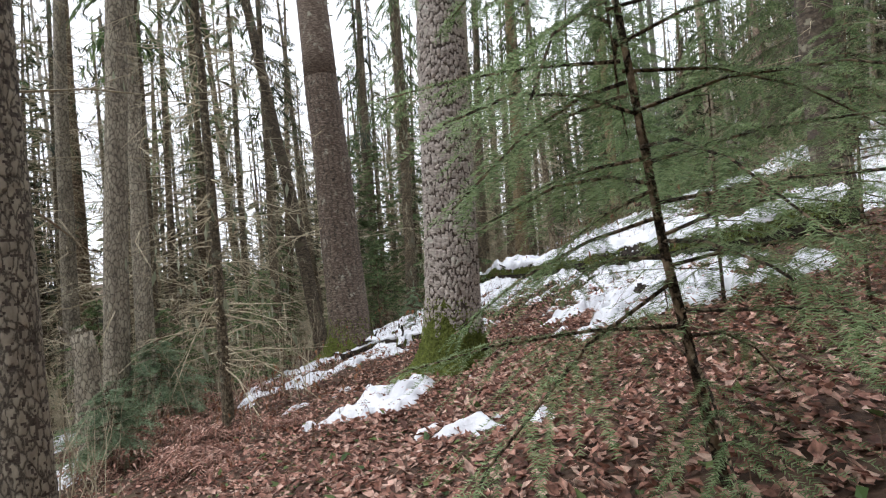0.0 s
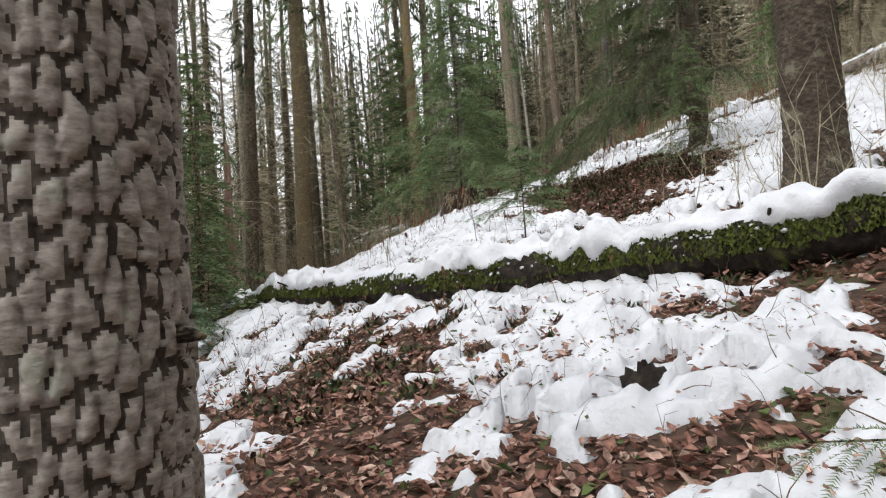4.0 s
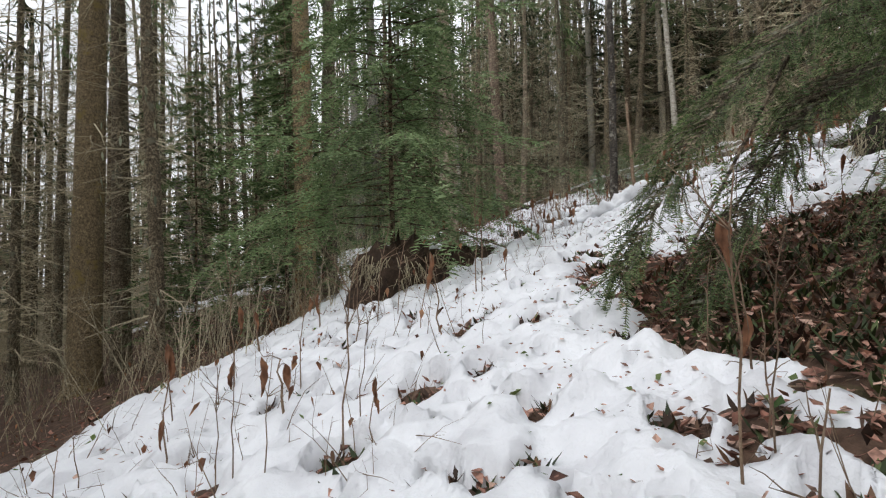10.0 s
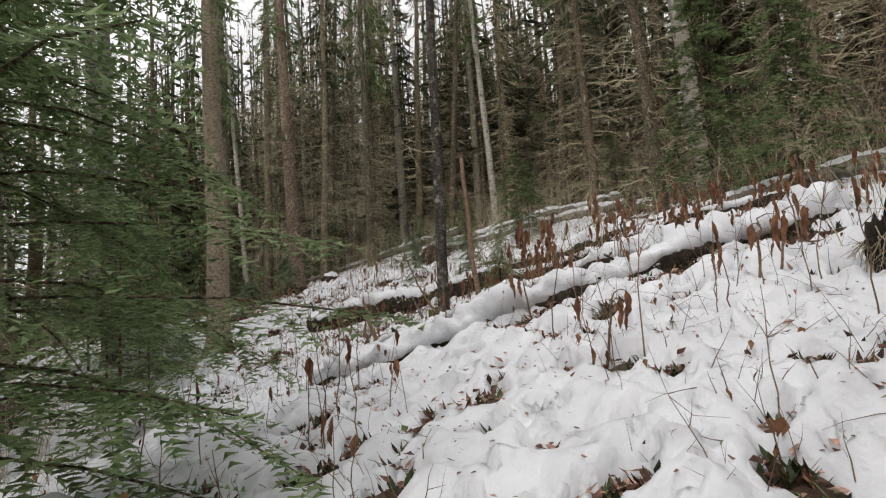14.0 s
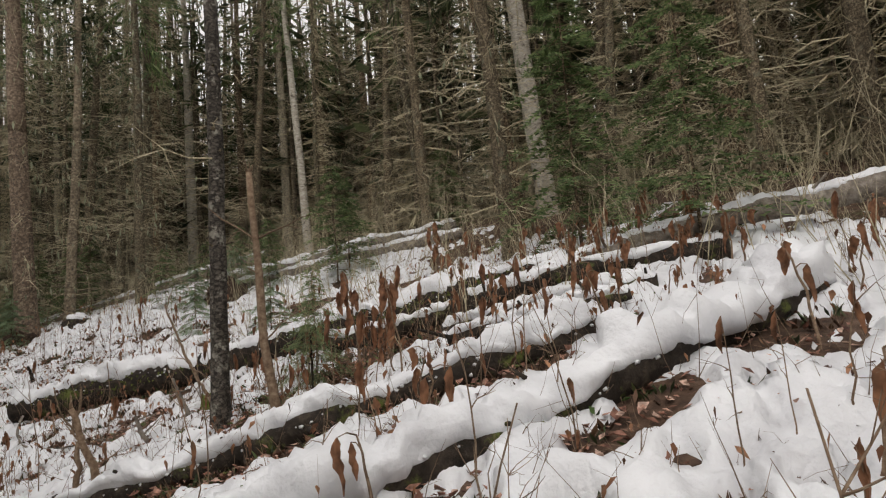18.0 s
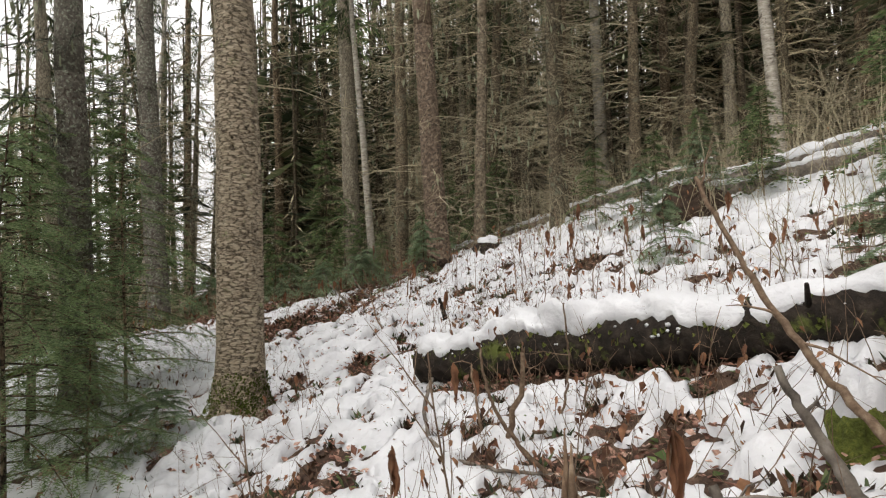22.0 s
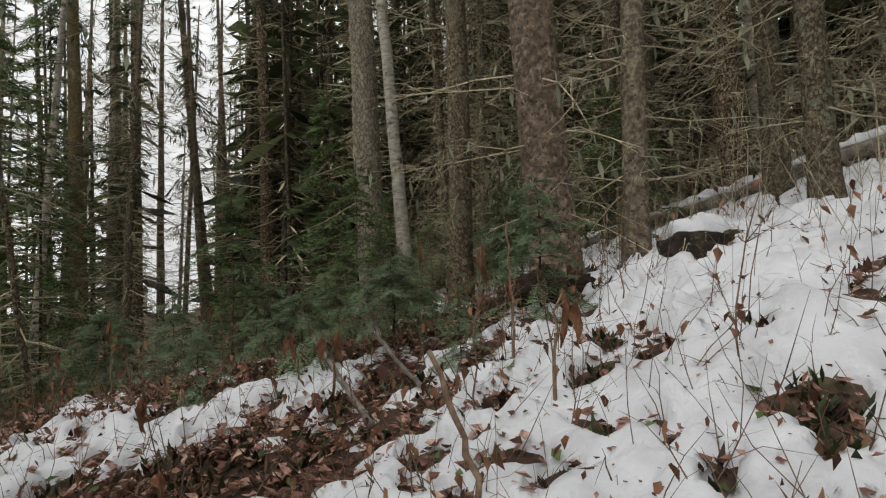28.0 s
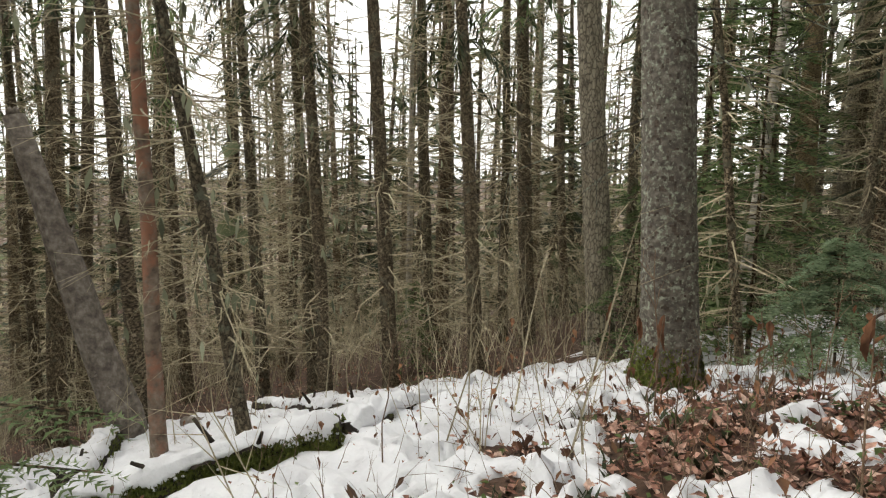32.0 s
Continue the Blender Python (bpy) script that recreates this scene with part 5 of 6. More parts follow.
def broken_stick(x, y, height, r, lx, ly, label, seed, mat=None, forks=2, lift=0.0):
    """A dead upright or leaning stick with a torn top and short side shoots."""
    rnd = np.random.RandomState(seed)
    ob = base("broken_stem", x, y, ground_z(x, y) + lift, label, "dead stem")
    g = Geo()
    h = np.linspace(-0.1, height, 9)
    pts = np.column_stack([lx * h + rnd.normal(0, 0.012, 9), ly * h + rnd.normal(0, 0.012, 9), h])
    g.tube(pts, r * (1.15 - 0.5 * np.linspace(0, 1, 9)), 9, 0.2, rnd)
    top = pts[-1]
    for _ in range(4):
        o = rnd.normal(0, r * 0.35, 3) * np.array([1, 1, 0])
        g.tube([top + o, top + o * 1.4 + np.array([0, 0, rnd.uniform(0.03, 0.14)])], [r * 0.3, r * 0.05], 4)
    part("stem", g, mat or STEM, ob)
    for _ in range(forks):
        g = Geo()
        i = rnd.randint(2, 8)
        d = unit(np.array([rnd.normal(), rnd.normal(), 0.8]))
        dead_branch(g, pts[i], d, rnd.uniform(0.2, 0.6), r * 0.3, rnd, 1)
        part("side_shoot", g, mat or STEM, ob)
    return ob


broken_stick(-5.24, -2.01, 1.7, 0.19, -0.10, 0.02, "pale split snag with a torn top beside a trunk", 12, BARK["pale"], 1)
broken_stick(6.75, 15.3, 2.1, 0.038, -0.08, 0.0, "brown broken dead stem standing in the snow", 3, forks=4)
broken_stick(6.1, 17.1, 0.75, 0.035, -0.35, -0.1, "pale broken stick leaning in the snow", 4)
broken_stick(5.95, 17.3, 0.5, 0.03, 0.1, 0.1, "short broken stub of a dead stem", 5)
broken_stick(-2.72, 26.37, 4.0, 0.19, -0.19, -0.22, "leaning hollow dead trunk with torn top", 6, GREYLOG)
broken_stick(6.6, 19.4, 0.6, 0.02, 0.1, -0.1, "thin broken stick in the snow", 8)


def bent_stem(label, r, pts, mat=None, shoots=2, seed=1):
    """A crooked dead stem through a few places, given as x, y and height above the ground."""
    rnd = np.random.RandomState(seed)
    x0, y0 = pts[0][:2]
    ob = base("crooked_stem", x0, y0, ground_z(x0, y0), label, "dead stem")
    q = np.array([(x - x0, y - y0, ground_z(x, y) + h - ground_z(x0, y0)) for x, y, h in pts])
    t, n = np.linspace(0, 1, len(q)), 8 * len(q)
    u = np.linspace(0, 1, n)
    c = np.column_stack([np.polyval(np.polyfit(t, q[:, k], min(3, len(q) - 1)), u) for k in range(3)]) + rnd.normal(0, 0.004, (n, 3))
    g = Geo()
    g.tube(c, r * (1.1 - 0.55 * u), 7, 0.25, rnd)
    part("stem", g, mat or STEM, ob)
    for _ in range(shoots):
        i = rnd.randint(n // 3, n - 1)
        g = Geo()
        dead_branch(g, c[i], unit(rnd.normal(0, 1, 3) + np.array([0, 0, 0.5])), rnd.uniform(0.15, 0.4), r * 0.4, rnd, 2, 4)
        part("side_shoot", g, mat or STEM, ob)
    return ob


bent_stem("pale crooked stem lying curled on the snow", 0.014, [(6.40, 20.68, 0.25), (6.23, 19.93, 0.10), (6.30, 19.33, 0.06), (6.60, 18.90, 0.07), (6.75, 18.60, 0.05)], GREYLOG, 2, 1)
bent_stem("dark bent stem rising from the snow", 0.013, [(6.64, 18.86, 0.0), (6.46, 18.92, 0.28), (6.33, 18.95, 0.55), (6.28, 18.98, 0.85)], None, 2, 2)
bent_stem("dark hooked stem beside the fallen log", 0.010, [(6.70, 19.30, 0.10), (6.95, 19.45, 0.04), (7.05, 19.50, 0.30), (7.02, 19.48, 0.75)], None, 1, 3)
bent_stem("brown broken branch leaning over the snow", 0.020, [(7.45, 17.55, 0.05), (7.45, 17.95, 0.40), (7.42, 18.30, 0.85), (7.36, 18.55, 1.35)], STEM, 3, 4)
bent_stem("pale rotten branch leaning among withered herbs", 0.028, [(7.15, 17.45, 0.0), (7.12, 17.62, 0.25), (7.08, 17.80, 0.55)], GREYLOG, 1, 5)
bent_stem("pale rotten stick standing in the snow", 0.030, [(6.70, 17.35, 0.0), (6.62, 17.45, 0.2), (6.58, 17.55, 0.42)], GREYLOG, 2, 6)
bent_stem("pale fallen branch among small firs", 0.020, [(6.28, 25.55, 0.06), (6.14, 26.20, 0.16), (6.00, 26.90, 0.26), (5.90, 27.50, 0.42)], GREYLOG, 3, 7)
bent_stem("pale crooked branch among small firs", 0.018, [(6.65, 25.50, 0.05), (6.52, 26.10, 0.14), (6.42, 26.70, 0.32), (6.46, 27.30, 0.62)], GREYLOG, 2, 8)
bent_stem("thin straight stem standing in the snow", 0.009, [(7.03, 25.42, 0.0), (7.06, 25.43, 0.35), (7.05, 25.46, 0.85)], None, 1, 9)
bent_stem("dark bent stem standing in the snow", 0.011, [(6.54, 23.09, 0.0), (6.36, 23.25, 0.25), (6.30, 23.40, 0.55), (6.22, 23.55, 0.95)], None, 2, 10)
bent_stem("dark pointed splinter of wood in the snow", 0.035, [(7.14, 22.96, 0.0), (7.12, 22.98, 0.18), (7.08, 23.02, 0.36)], ROTTEN, 0, 11)
bent_stem("brown leaning stem beside the trunk", 0.012, [(7.33, 15.57, 0.0), (7.34, 15.6, 0.3), (7.36, 15.62, 0.6)], ROTTEN, 3, 12)

# ---- dry herbs with hanging leaves ----
def hanging_leaf(geo, p, length, width, rnd):
    """A withered leaf, folded and twisted, hanging from p."""
    n = 9
    a, tw, bulge = rnd.uniform(0, 6.283), rnd.uniform(-2.2, 2.2), rnd.uniform(0.5, 0.8)
    V = []
    for i in range(n):
        s = i / (n - 1)
        b = a + tw * s
        lat, fold = np.array([math.cos(b), math.sin(b), 0]), np.array([-math.sin(b), math.cos(b), 0])
        w = width * (0.12 + 0.88 * math.sin(math.pi * s ** bulge) ** 0.8) * rnd.uniform(0.75, 1.1)
        c = p + np.array([0, 0, -s * length]) + np.array([math.sin(s * 3 + a), math.cos(s * 2.4 + a), 0]) * 0.12 * length * s
        V += [c - lat * w * 0.5 + fold * w * rnd.uniform(0.2, 0.6), c - lat * w * 0.22 - fold * w * rnd.uniform(0, 0.3), c + fold * w * rnd.uniform(0, 0.2), c + lat * w * 0.22 - fold * w * rnd.uniform(0, 0.3), c + lat * w * 0.5 + fold * w * rnd.uniform(0.2, 0.6)]
    F = [(i * 5 + j, i * 5 + j + 1, i * 5 + j + 6, i * 5 + j + 5) for i in range(n - 1) for j in range(4)]
    geo.add(V, F)


def herb_parts(seed, height, leaves, leaf):
    rnd = np.random.RandomState(seed)
    g, out = Geo(), []
    k = 7
    t = np.linspace(0, 1, k)
    bx, by = rnd.uniform(-0.22, 0.22, 2) * height
    pts = np.column_stack([bx * t ** 2 + rnd.normal(0, 0.006, k), by * t ** 2 + rnd.normal(0, 0.006, k), -0.05 + (height + 0.05) * t])
    g.tube(pts, 0.004 * (1.2 - 0.7 * t), 5)
    for _ in range(2 + (leaves == 0) * 2):
        i = rnd.randint(2, k - 1)
        d = unit(np.array([rnd.normal(), rnd.normal(), rnd.uniform(0.4, 1.5)]))
        dead_branch(g, pts[i], d, height * rnd.uniform(0.15, 0.4), 0.003, rnd, 1)
    for j in range(leaves):
        s = 1.0 if j == 0 else rnd.uniform(0.45, 1.0)
        p = np.array([np.interp(s, t, pts[:, q]) for q in range(3)])
        l = Geo()
        hanging_leaf(l, p, leaf * rnd.uniform(0.7, 1.15), leaf * rnd.uniform(0.2, 0.34), rnd)
        out.append(l.mesh("leaf", DRYLEAF))
    return g.mesh("stem", STEM), out


def tall_herb_parts(seed, height, leaves, leaf):
    """A tall withered herb whose large brown leaves hang in bunches down the stem."""
    rnd = np.random.RandomState(seed)
    k = 8
    t = np.linspace(0, 1, k)
    bx, by = rnd.uniform(-0.15, 0.15, 2) * height
    pts = np.column_stack([bx * t ** 2 + rnd.normal(0, 0.012, k), by * t ** 2 + rnd.normal(0, 0.012, k), -0.05 + (height + 0.05) * t])
    g, out = Geo(), []
    g.tube(pts, 0.009 * (1.2 - 0.7 * t), 6, 0.3, rnd)
    for j in range(leaves):
        u = 1.0 if j == 0 else rnd.uniform(0.55, 1.0)
        p = np.array([np.interp(u, t, pts[:, q]) for q in range(3)])
        a = rnd.uniform(0, 6.283)
        e = p + np.array([math.cos(a), math.sin(a), rnd.uniform(-0.2, 0.6)]) * rnd.uniform(0.03, 0.12)
        g.tube([p, (p + e) / 2 + np.array([0, 0, 0.015]), e], [0.004, 0.003, 0.002], 4)
        l = Geo()
        hanging_leaf(l, e, leaf * rnd.uniform(0.6, 1.2), leaf * rnd.uniform(0.18, 0.36), rnd)
        out.append(l.mesh("leaf", DRYLEAF))
    return g.mesh("stem", STEM), out


TALL_HERBS = [tall_herb_parts(340 + k, (0.85, 0.6, 1.05, 0.45, 0.7)[k], (6, 3, 8, 2, 4)[k], (0.26, 0.22, 0.30, 0.2, 0.24)[k]) for k in range(5)]
HERBS = [herb_parts(300 + k, (0.5, 0.65, 0.42, 0.8, 0.55, 0.7, 0.35, 0.6)[k], (0, 1, 2, 0, 3, 0, 1, 0)[k], (0.1, 0.15, 0.12, 0.1, 0.17, 0.1, 0.13, 0.1)[k]) for k in range(8)]


def tall_herb(x, y, kind, size=1.0):
    stem, leaf = TALL_HERBS[kind]
    ob = base("withered_herb", x, y, ground_z(x, y), "tall withered herb hung with large dark brown leaves", "dry herb", "withered herbs among the logs", (x * 177 + y * 31) % 360, size)
    part("stem", stem, None, ob)
    for blade in leaf:
        part("leaf", blade, None, ob)
    return ob


def herb(x, y, kind, size=1.0, label="", z=None):
    stem, leaf = HERBS[kind]
    text = label or ("dry brown herb stem with withered hanging leaves" if leaf else "bare thin brown stem sticking out of the snow")
    ob = base("dry_herb", x, y, top_height(x, y) - 0.02 if z is None else z, text, "dry herb", "dry herbs on the slope", (x * 77 + y * 131) % 360, size)
    part("stem", stem, None, ob)
    for blade in leaf:
        part("leaf", blade, None, ob)
    return ob


herb(0.42, 2.46, 4, 0.75, "withered brown leaf hanging on a stem before the log")
herb(4.78, 11.35, 4, 0.9)
herb(6.4, 13.9, 4, 1.2)
herb(7.1, 13.5, 4, 1.1)
herb(6.9, 14.3, 2, 1.2)
herb(7.6, 14.1, 4, 1.0)
herb(5.6, 14.3, 2, 1.1)
herb(4.32, 13.12, 4, 0.8)
herb(6.04, 11.37, 2, 1.0)
herb(5.66, 18.36, 4, 1.15, "dry stem with large brown withered leaves hanging")
herb(6.05, 13.35, 4, 1.0, "dry stem with large brown withered leaves hanging")
herb(7.8, 23.8, 1, 1.1)
herb(8.49, 22.68, 4, 1.2)
herb(8.7, 22.3, 1, 1.3)
herb(5.16, 27.88, 1, 1.0, "orange-brown withered leaf on a thin stem")

def clear_of_path(x, y, far):
    return min((x - a) ** 2 + (y - b) ** 2 for a, b in PATH_XY) > far * far


for x, y, kind, size in ((7.71, 15.35, 2, 0.95), (7.32, 14.42, 2, 0.9), (7.50, 14.71, 0, 0.75), (6.49, 13.47, 1, 0.8), (7.85, 11.70, 1, 1.0), (7.63, 12.85, 1, 0.9), (6.34, 13.28, 3, 1.0), (8.30, 16.80, 0, 0.9), (8.94, 11.57, 0, 0.8), (9.4, 12.4, 1, 1.0),
                         (11.2, 17.2, 2, 1.1), (11.0, 16.4, 0, 1.1), (11.0, 13.4, 0, 0.9), (10.4, 14.2, 0, 0.9), (10.0, 16.0, 1, 1.2), (9.6, 16.9, 4, 1.0), (9.9, 12.6, 4, 1.0), (9.4, 14.0, 4, 1.1), (9.2, 15.3, 1, 1.1), (8.6, 15.9, 4, 0.9), (10.6, 15.4, 4, 1.2), (6.77, 11.29, 3, 1.2), (7.83, 10.89, 4, 0.9), (8.4, 13.5, 3, 1.1), (8.9, 14.6, 3, 1.2),
                         (5.73, 13.05, 3, 1.0), (5.0, 11.45, 3, 1.1), (6.57, 11.35, 3, 1.2), (6.5, 19.7, 3, 1.1), (7.05, 24.9, 3, 1.2), (6.12, 26.17, 3, 1.0), (5.9, 26.6, 3, 0.9), (0.35, 8.3, 3, 0.9), (0.05, 10.8, 3, 1.1), (0.6, 10.6, 3, 0.9), (9.0, 23.2, 4, 1.0), (9.3, 22.4, 4, 0.9), (7.3, 16.0, 3, 1.2), (6.9, 15.2, 3, 1.0), (7.9, 17.4, 4, 0.9)):
    tall_herb(x, y, kind, size)

hr = np.random.RandomState(5)
for _ in range(46):
    hx, hy = hr.normal(10.4, 1.1), hr.normal(14.6, 2.0)
    tall_herb(hx, hy, hr.randint(5), hr.uniform(0.4, 0.8))
for cx, cy, sx_, sy_, many, leafy in ((1.0, 8.0, 1.2, 1.8, 70, 0.25), (5.2, 12.4, 1.5, 1.5, 80, 0.4), (8.4, 15.5, 1.6, 2.4, 84, 0.65), (7.4, 20.4, 1.5, 2.0, 54, 0.4), (7.2, 25.0, 1.4, 1.8, 34, 0.3), (-1.0, 7.5, 1.2, 2.0, 24, 0.1), (4.2, 29, 1.2, 1.2, 26, 0.2)):
    for _ in range(many):
        hx, hy = hr.normal(cx, sx_), hr.normal(cy, sy_)
        if clear_of_path(hx, hy, 0.55):
            herb(hx, hy, hr.choice([1, 2, 4, 6]) if hr.rand() < leafy else hr.choice([0, 3, 5, 7]), hr.uniform(0.65, 1.3))

# ---- background forest ----
VARIANTS = []
for k in range(8):
    kind = ("spruce", "twiggy", "shaggy", "spruce", "pale", "dark", "twiggy", "birch")[k]
    ob, h_, p_, r_ = old_tree(-30 - 3 * k, -16 - 2 * k, (0.24, 0.2, 0.34, 0.3, 0.3, 0.26, 0.17, 0.2)[k], kind, (-0.02, -0.03, 0.0, -0.04, 0.02, -0.03, -0.05, -0.06)[k], 0.01)
    VARIANTS.append(ob)
TAKEN = [(o.location.x, o.location.y) for o in scene.objects if o.parent is None and o.type == 'EMPTY' and ("tree" in o.name or "snag" in o.name)]
fr = np.random.RandomState(17)
made = 0
for _ in range(6000):
    if made >= 400:
        break
    x, y = fr.uniform(-26, 34), fr.uniform(-16, 54)
    far = math.sqrt(min((x - a) ** 2 + (y - b) ** 2 for a, b in PATH_XY))
    down = x < np.interp(y, WALK_Y, WALK_X)
    if far < 8.5 or far > 25 or fr.rand() < (far - 9) / 40 or (down and fr.rand() < (0.62 if y < 18 else 0.2)):
        continue
    if any((x - a) ** 2 + (y - b) ** 2 < 1.7 for a, b in TAKEN):
        continue
    bearing = math.degrees(math.atan2(6.0 - x, y - 22.3))
    if 8.5 < bearing < 14.5 and y > 24 or 3.9 < x < 7.2 and 31 < y < 36.5:
        continue
    TAKEN.append((x, y))
    k = fr.choice(8, p=[0.2, 0.2, 0.16, 0.16, 0.07, 0.09, 0.09, 0.03])
    copy_thing(VARIANTS[k], pose(x, y, ground_z(x, y) - 0.05, fr.uniform(-2, 2), fr.uniform(-3, 1), fr.uniform(0, 360)) @ Matrix.Scale(fr.uniform(0.8, 1.2), 4))
    made += 1

for x, y, k in ((1.5, 38.4, 0), (2.1, 42.4, 1), (-0.5, 47.5, 3), (0.1, 51.5, 0), (3.3, 44.5, 2), (0.3, 43.0, 1), (3.6, 37.5, 0), (8.6, 33.2, 1), (7.4, 35.6, 2), (6.4, 38.4, 3), (9.8, 36.2, 6), (5.2, 41.0, 1), (8.2, 40.2, 0), (10.6, 33.6, 5), (12.4, 33.0, 0), (9.4, 39.0, 2), (11.2, 38.6, 1), (6.6, 43.0, 0), (13.4, 31.6, 1), (8.8, 44.0, 3)):
    copy_thing(VARIANTS[k], pose(x, y, ground_z(x, y) - 0.05, 1.0, -1.5, 37.0 * x + 53.0 * y) @ Matrix.Scale(0.85 + 0.05 * k, 4))

# far woods, beyond counting
g = Geo()
LIVE, BARE = [], []
for k in range(4620):
    a, d = fr.uniform(0, 6.283), 12 + 58 * fr.rand() ** 1.2
    x, y = 6 + d * math.cos(a), 12 + 1.25 * d * math.sin(a)
    if k >= 4200:
        x, y = fr.uniform(5, 26), fr.uniform(31, 62)
        d = math.hypot(x - 6, y - 20)
    bearing = math.degrees(math.atan2(6.0 - x, y - 22.3))
    side = x - np.interp(y, WALK_Y, WALK_X)
    if (8.5 < bearing < 13.5 and y > 24) or not clear_of_path(x, y, 11 if side > 0 else 16 if y < 12 or x < 2 else 13) or (side < 0 and fr.rand() < (0.45 if y < 12 else 0.1 if x > 2 else 0.5)):
        continue
    z, hgt = float(wide_floor(x, y)), fr.uniform(8, 17)
    lean = np.array([*fr.normal(0, 0.03, 2), 1.0]) * hgt
    foot = np.array([x, y, z])
    r = fr.uniform(0.05, 0.13)
    g.tube([foot - lean * 0.03, foot + lean * 0.5, foot + lean], [r, r * 0.65, 0.02], 5, cap=False)
    n = 130 if d < 45 else 80
    u = 0.02 + 0.98 * fr.rand(n) ** 1.6
    e = fr.uniform(0, 6.283, n)
    live = u > (fr.uniform(0.1, 0.85, n) if side > 0 else fr.uniform(0.0, 0.6, n))
    ln = (1.08 - u) * fr.uniform(0.5, 1.7, n) + 0.15
    p = foot + lean * u[:, None]
    o = np.column_stack([np.cos(e), np.sin(e), fr.uniform(-0.6, 0.1, n)]) * ln[:, None]
    w = np.where(live, ln * fr.uniform(0.05, 0.14, n), 0.017) * (1 + d / 25)
    v = np.column_stack([-np.sin(e), np.cos(e), fr.uniform(-0.5, 0.5, n)]) * w[:, None]
    q = np.stack([p, p + o * 0.5 + v, p + o, p + o * 0.5 - v], 1)
    LIVE.append(q[live])
    BARE.append(q[~live])

tagged(blades("far_woods_twigs", BARE, DEAD_TWIG), "dead bare twigs of the far conifers", "woods", kind="stuff")
tagged(new("far_woods_trunks", g.mesh("far_woods_trunks", BARK["dark"])), "far conifer trunks standing close together", "woods", kind="stuff")
tagged(blades("far_woods_crowns", LIVE, SPRUCE_NEEDLE), "far dark green conifer boughs", "woods", kind="stuff")

# brown brush between the trunks
g = Geo()
for _ in range(20000):
    x, y = fr.uniform(-18, 28), fr.uniform(-8, 46)
    far = math.sqrt(min((x - a) ** 2 + (y - b) ** 2 for a, b in PATH_XY[::2]))
    if ((x + 1) / 3) ** 2 + ((y - 27) / 2.2) ** 2 < 1 and fr.rand() < 0.8:
        continue
    if far < 3.0 or far > 22 or (far < 6.0 and N1.fbm(np.array(x * 0.3), np.array(y * 0.3), 2) < 0.5):
        continue
    p = np.array([x, y, ground_z(x, y) - 0.03])
    twig_ribbon(g, p, unit(np.array([fr.normal(0, 0.25), fr.normal(0, 0.25), 1.0])), fr.uniform(0.4, 1.9) * (1.5 if far > 9 else 1.0), fr.uniform(0.004, 0.008), fr, 6)
tagged(new("brush", g.mesh("brush", DEAD_TWIG, False)), "bare brown brush between the trunks", "brush", kind="stuff")

# dry stalks with crumpled leaves
g, l = Geo(), Geo()
for cx, cy, sx_, sy_, many in ((-0.6, 2.6, 1.4, 1.3, 220), (1.2, 8.0, 1.6, 2.2, 260), (5.6, 12.2, 1.6, 1.6, 260), (8.8, 15.0, 1.4, 2.2, 900), (11.6, 15.6, 1.3, 2.6, 600), (6.8, 18.4, 1.4, 1.6, 380), (8.2, 20.6, 1.8, 2.0, 420), (7.4, 25.0, 1.6, 1.6, 300),
                               (6.4, 20.4, 1.2, 1.6, 420), (7.6, 23.0, 1.5, 1.4, 420), (4.6, 28.0, 1.8, 1.6, 750), (8.0, 28.6, 1.6, 1.4, 500), (3.4, 23.6, 1.0, 1.6, 300), (1.2, 27.5, 2.0, 2.0, 260), (-3.4, -1.6, 1.3, 1.0, 350), (-3.5, 6.0, 1.0, 4.0, 500), (0.4, 15.0, 1.0, 1.4, 220)):
    for _ in range(many):
        x, y = fr.normal(cx, sx_), fr.normal(cy, sy_)
        if not clear_of_path(x, y, 0.5):
            continue
        p = np.array([x, y, ground_z(x, y)])
        h = 0.1 + 0.65 * fr.rand() ** 1.6
        d = unit(np.array([fr.normal(0, 0.35), fr.normal(0, 0.35), 1.0]))
        dead_branch(g, p, d, h, fr.uniform(0.0018, 0.0042), fr, 1, 3, 4)
        for q in range(fr.randint(0, 3)):
            o = p + d * h * fr.uniform(0.35, 1.0)
            s, a = fr.uniform(0.02, 0.055), fr.uniform(0, 6.283)
            u, v = np.array([math.cos(a), math.sin(a), 0]) * s * 0.4, np.array([fr.normal(0, 0.4), fr.normal(0, 0.4), -1]) * s
            l.add([o, o + v * 0.5 + u, o + v * 1.4, o + v * 0.5 - u + np.array([0, 0, s * 0.3])], [(0, 1, 2), (0, 2, 3)])
tagged(new("dry_stalks", g.mesh("dry_stalks", STEM)), "thin dry brown stalks standing in snow and litter", "dry herbs", kind="stuff")
tagged(new("crumpled_leaves", l.mesh("crumpled_leaves", DRYLEAF, False)), "small crumpled brown leaves on dry stalks", "leaves", kind="stuff")


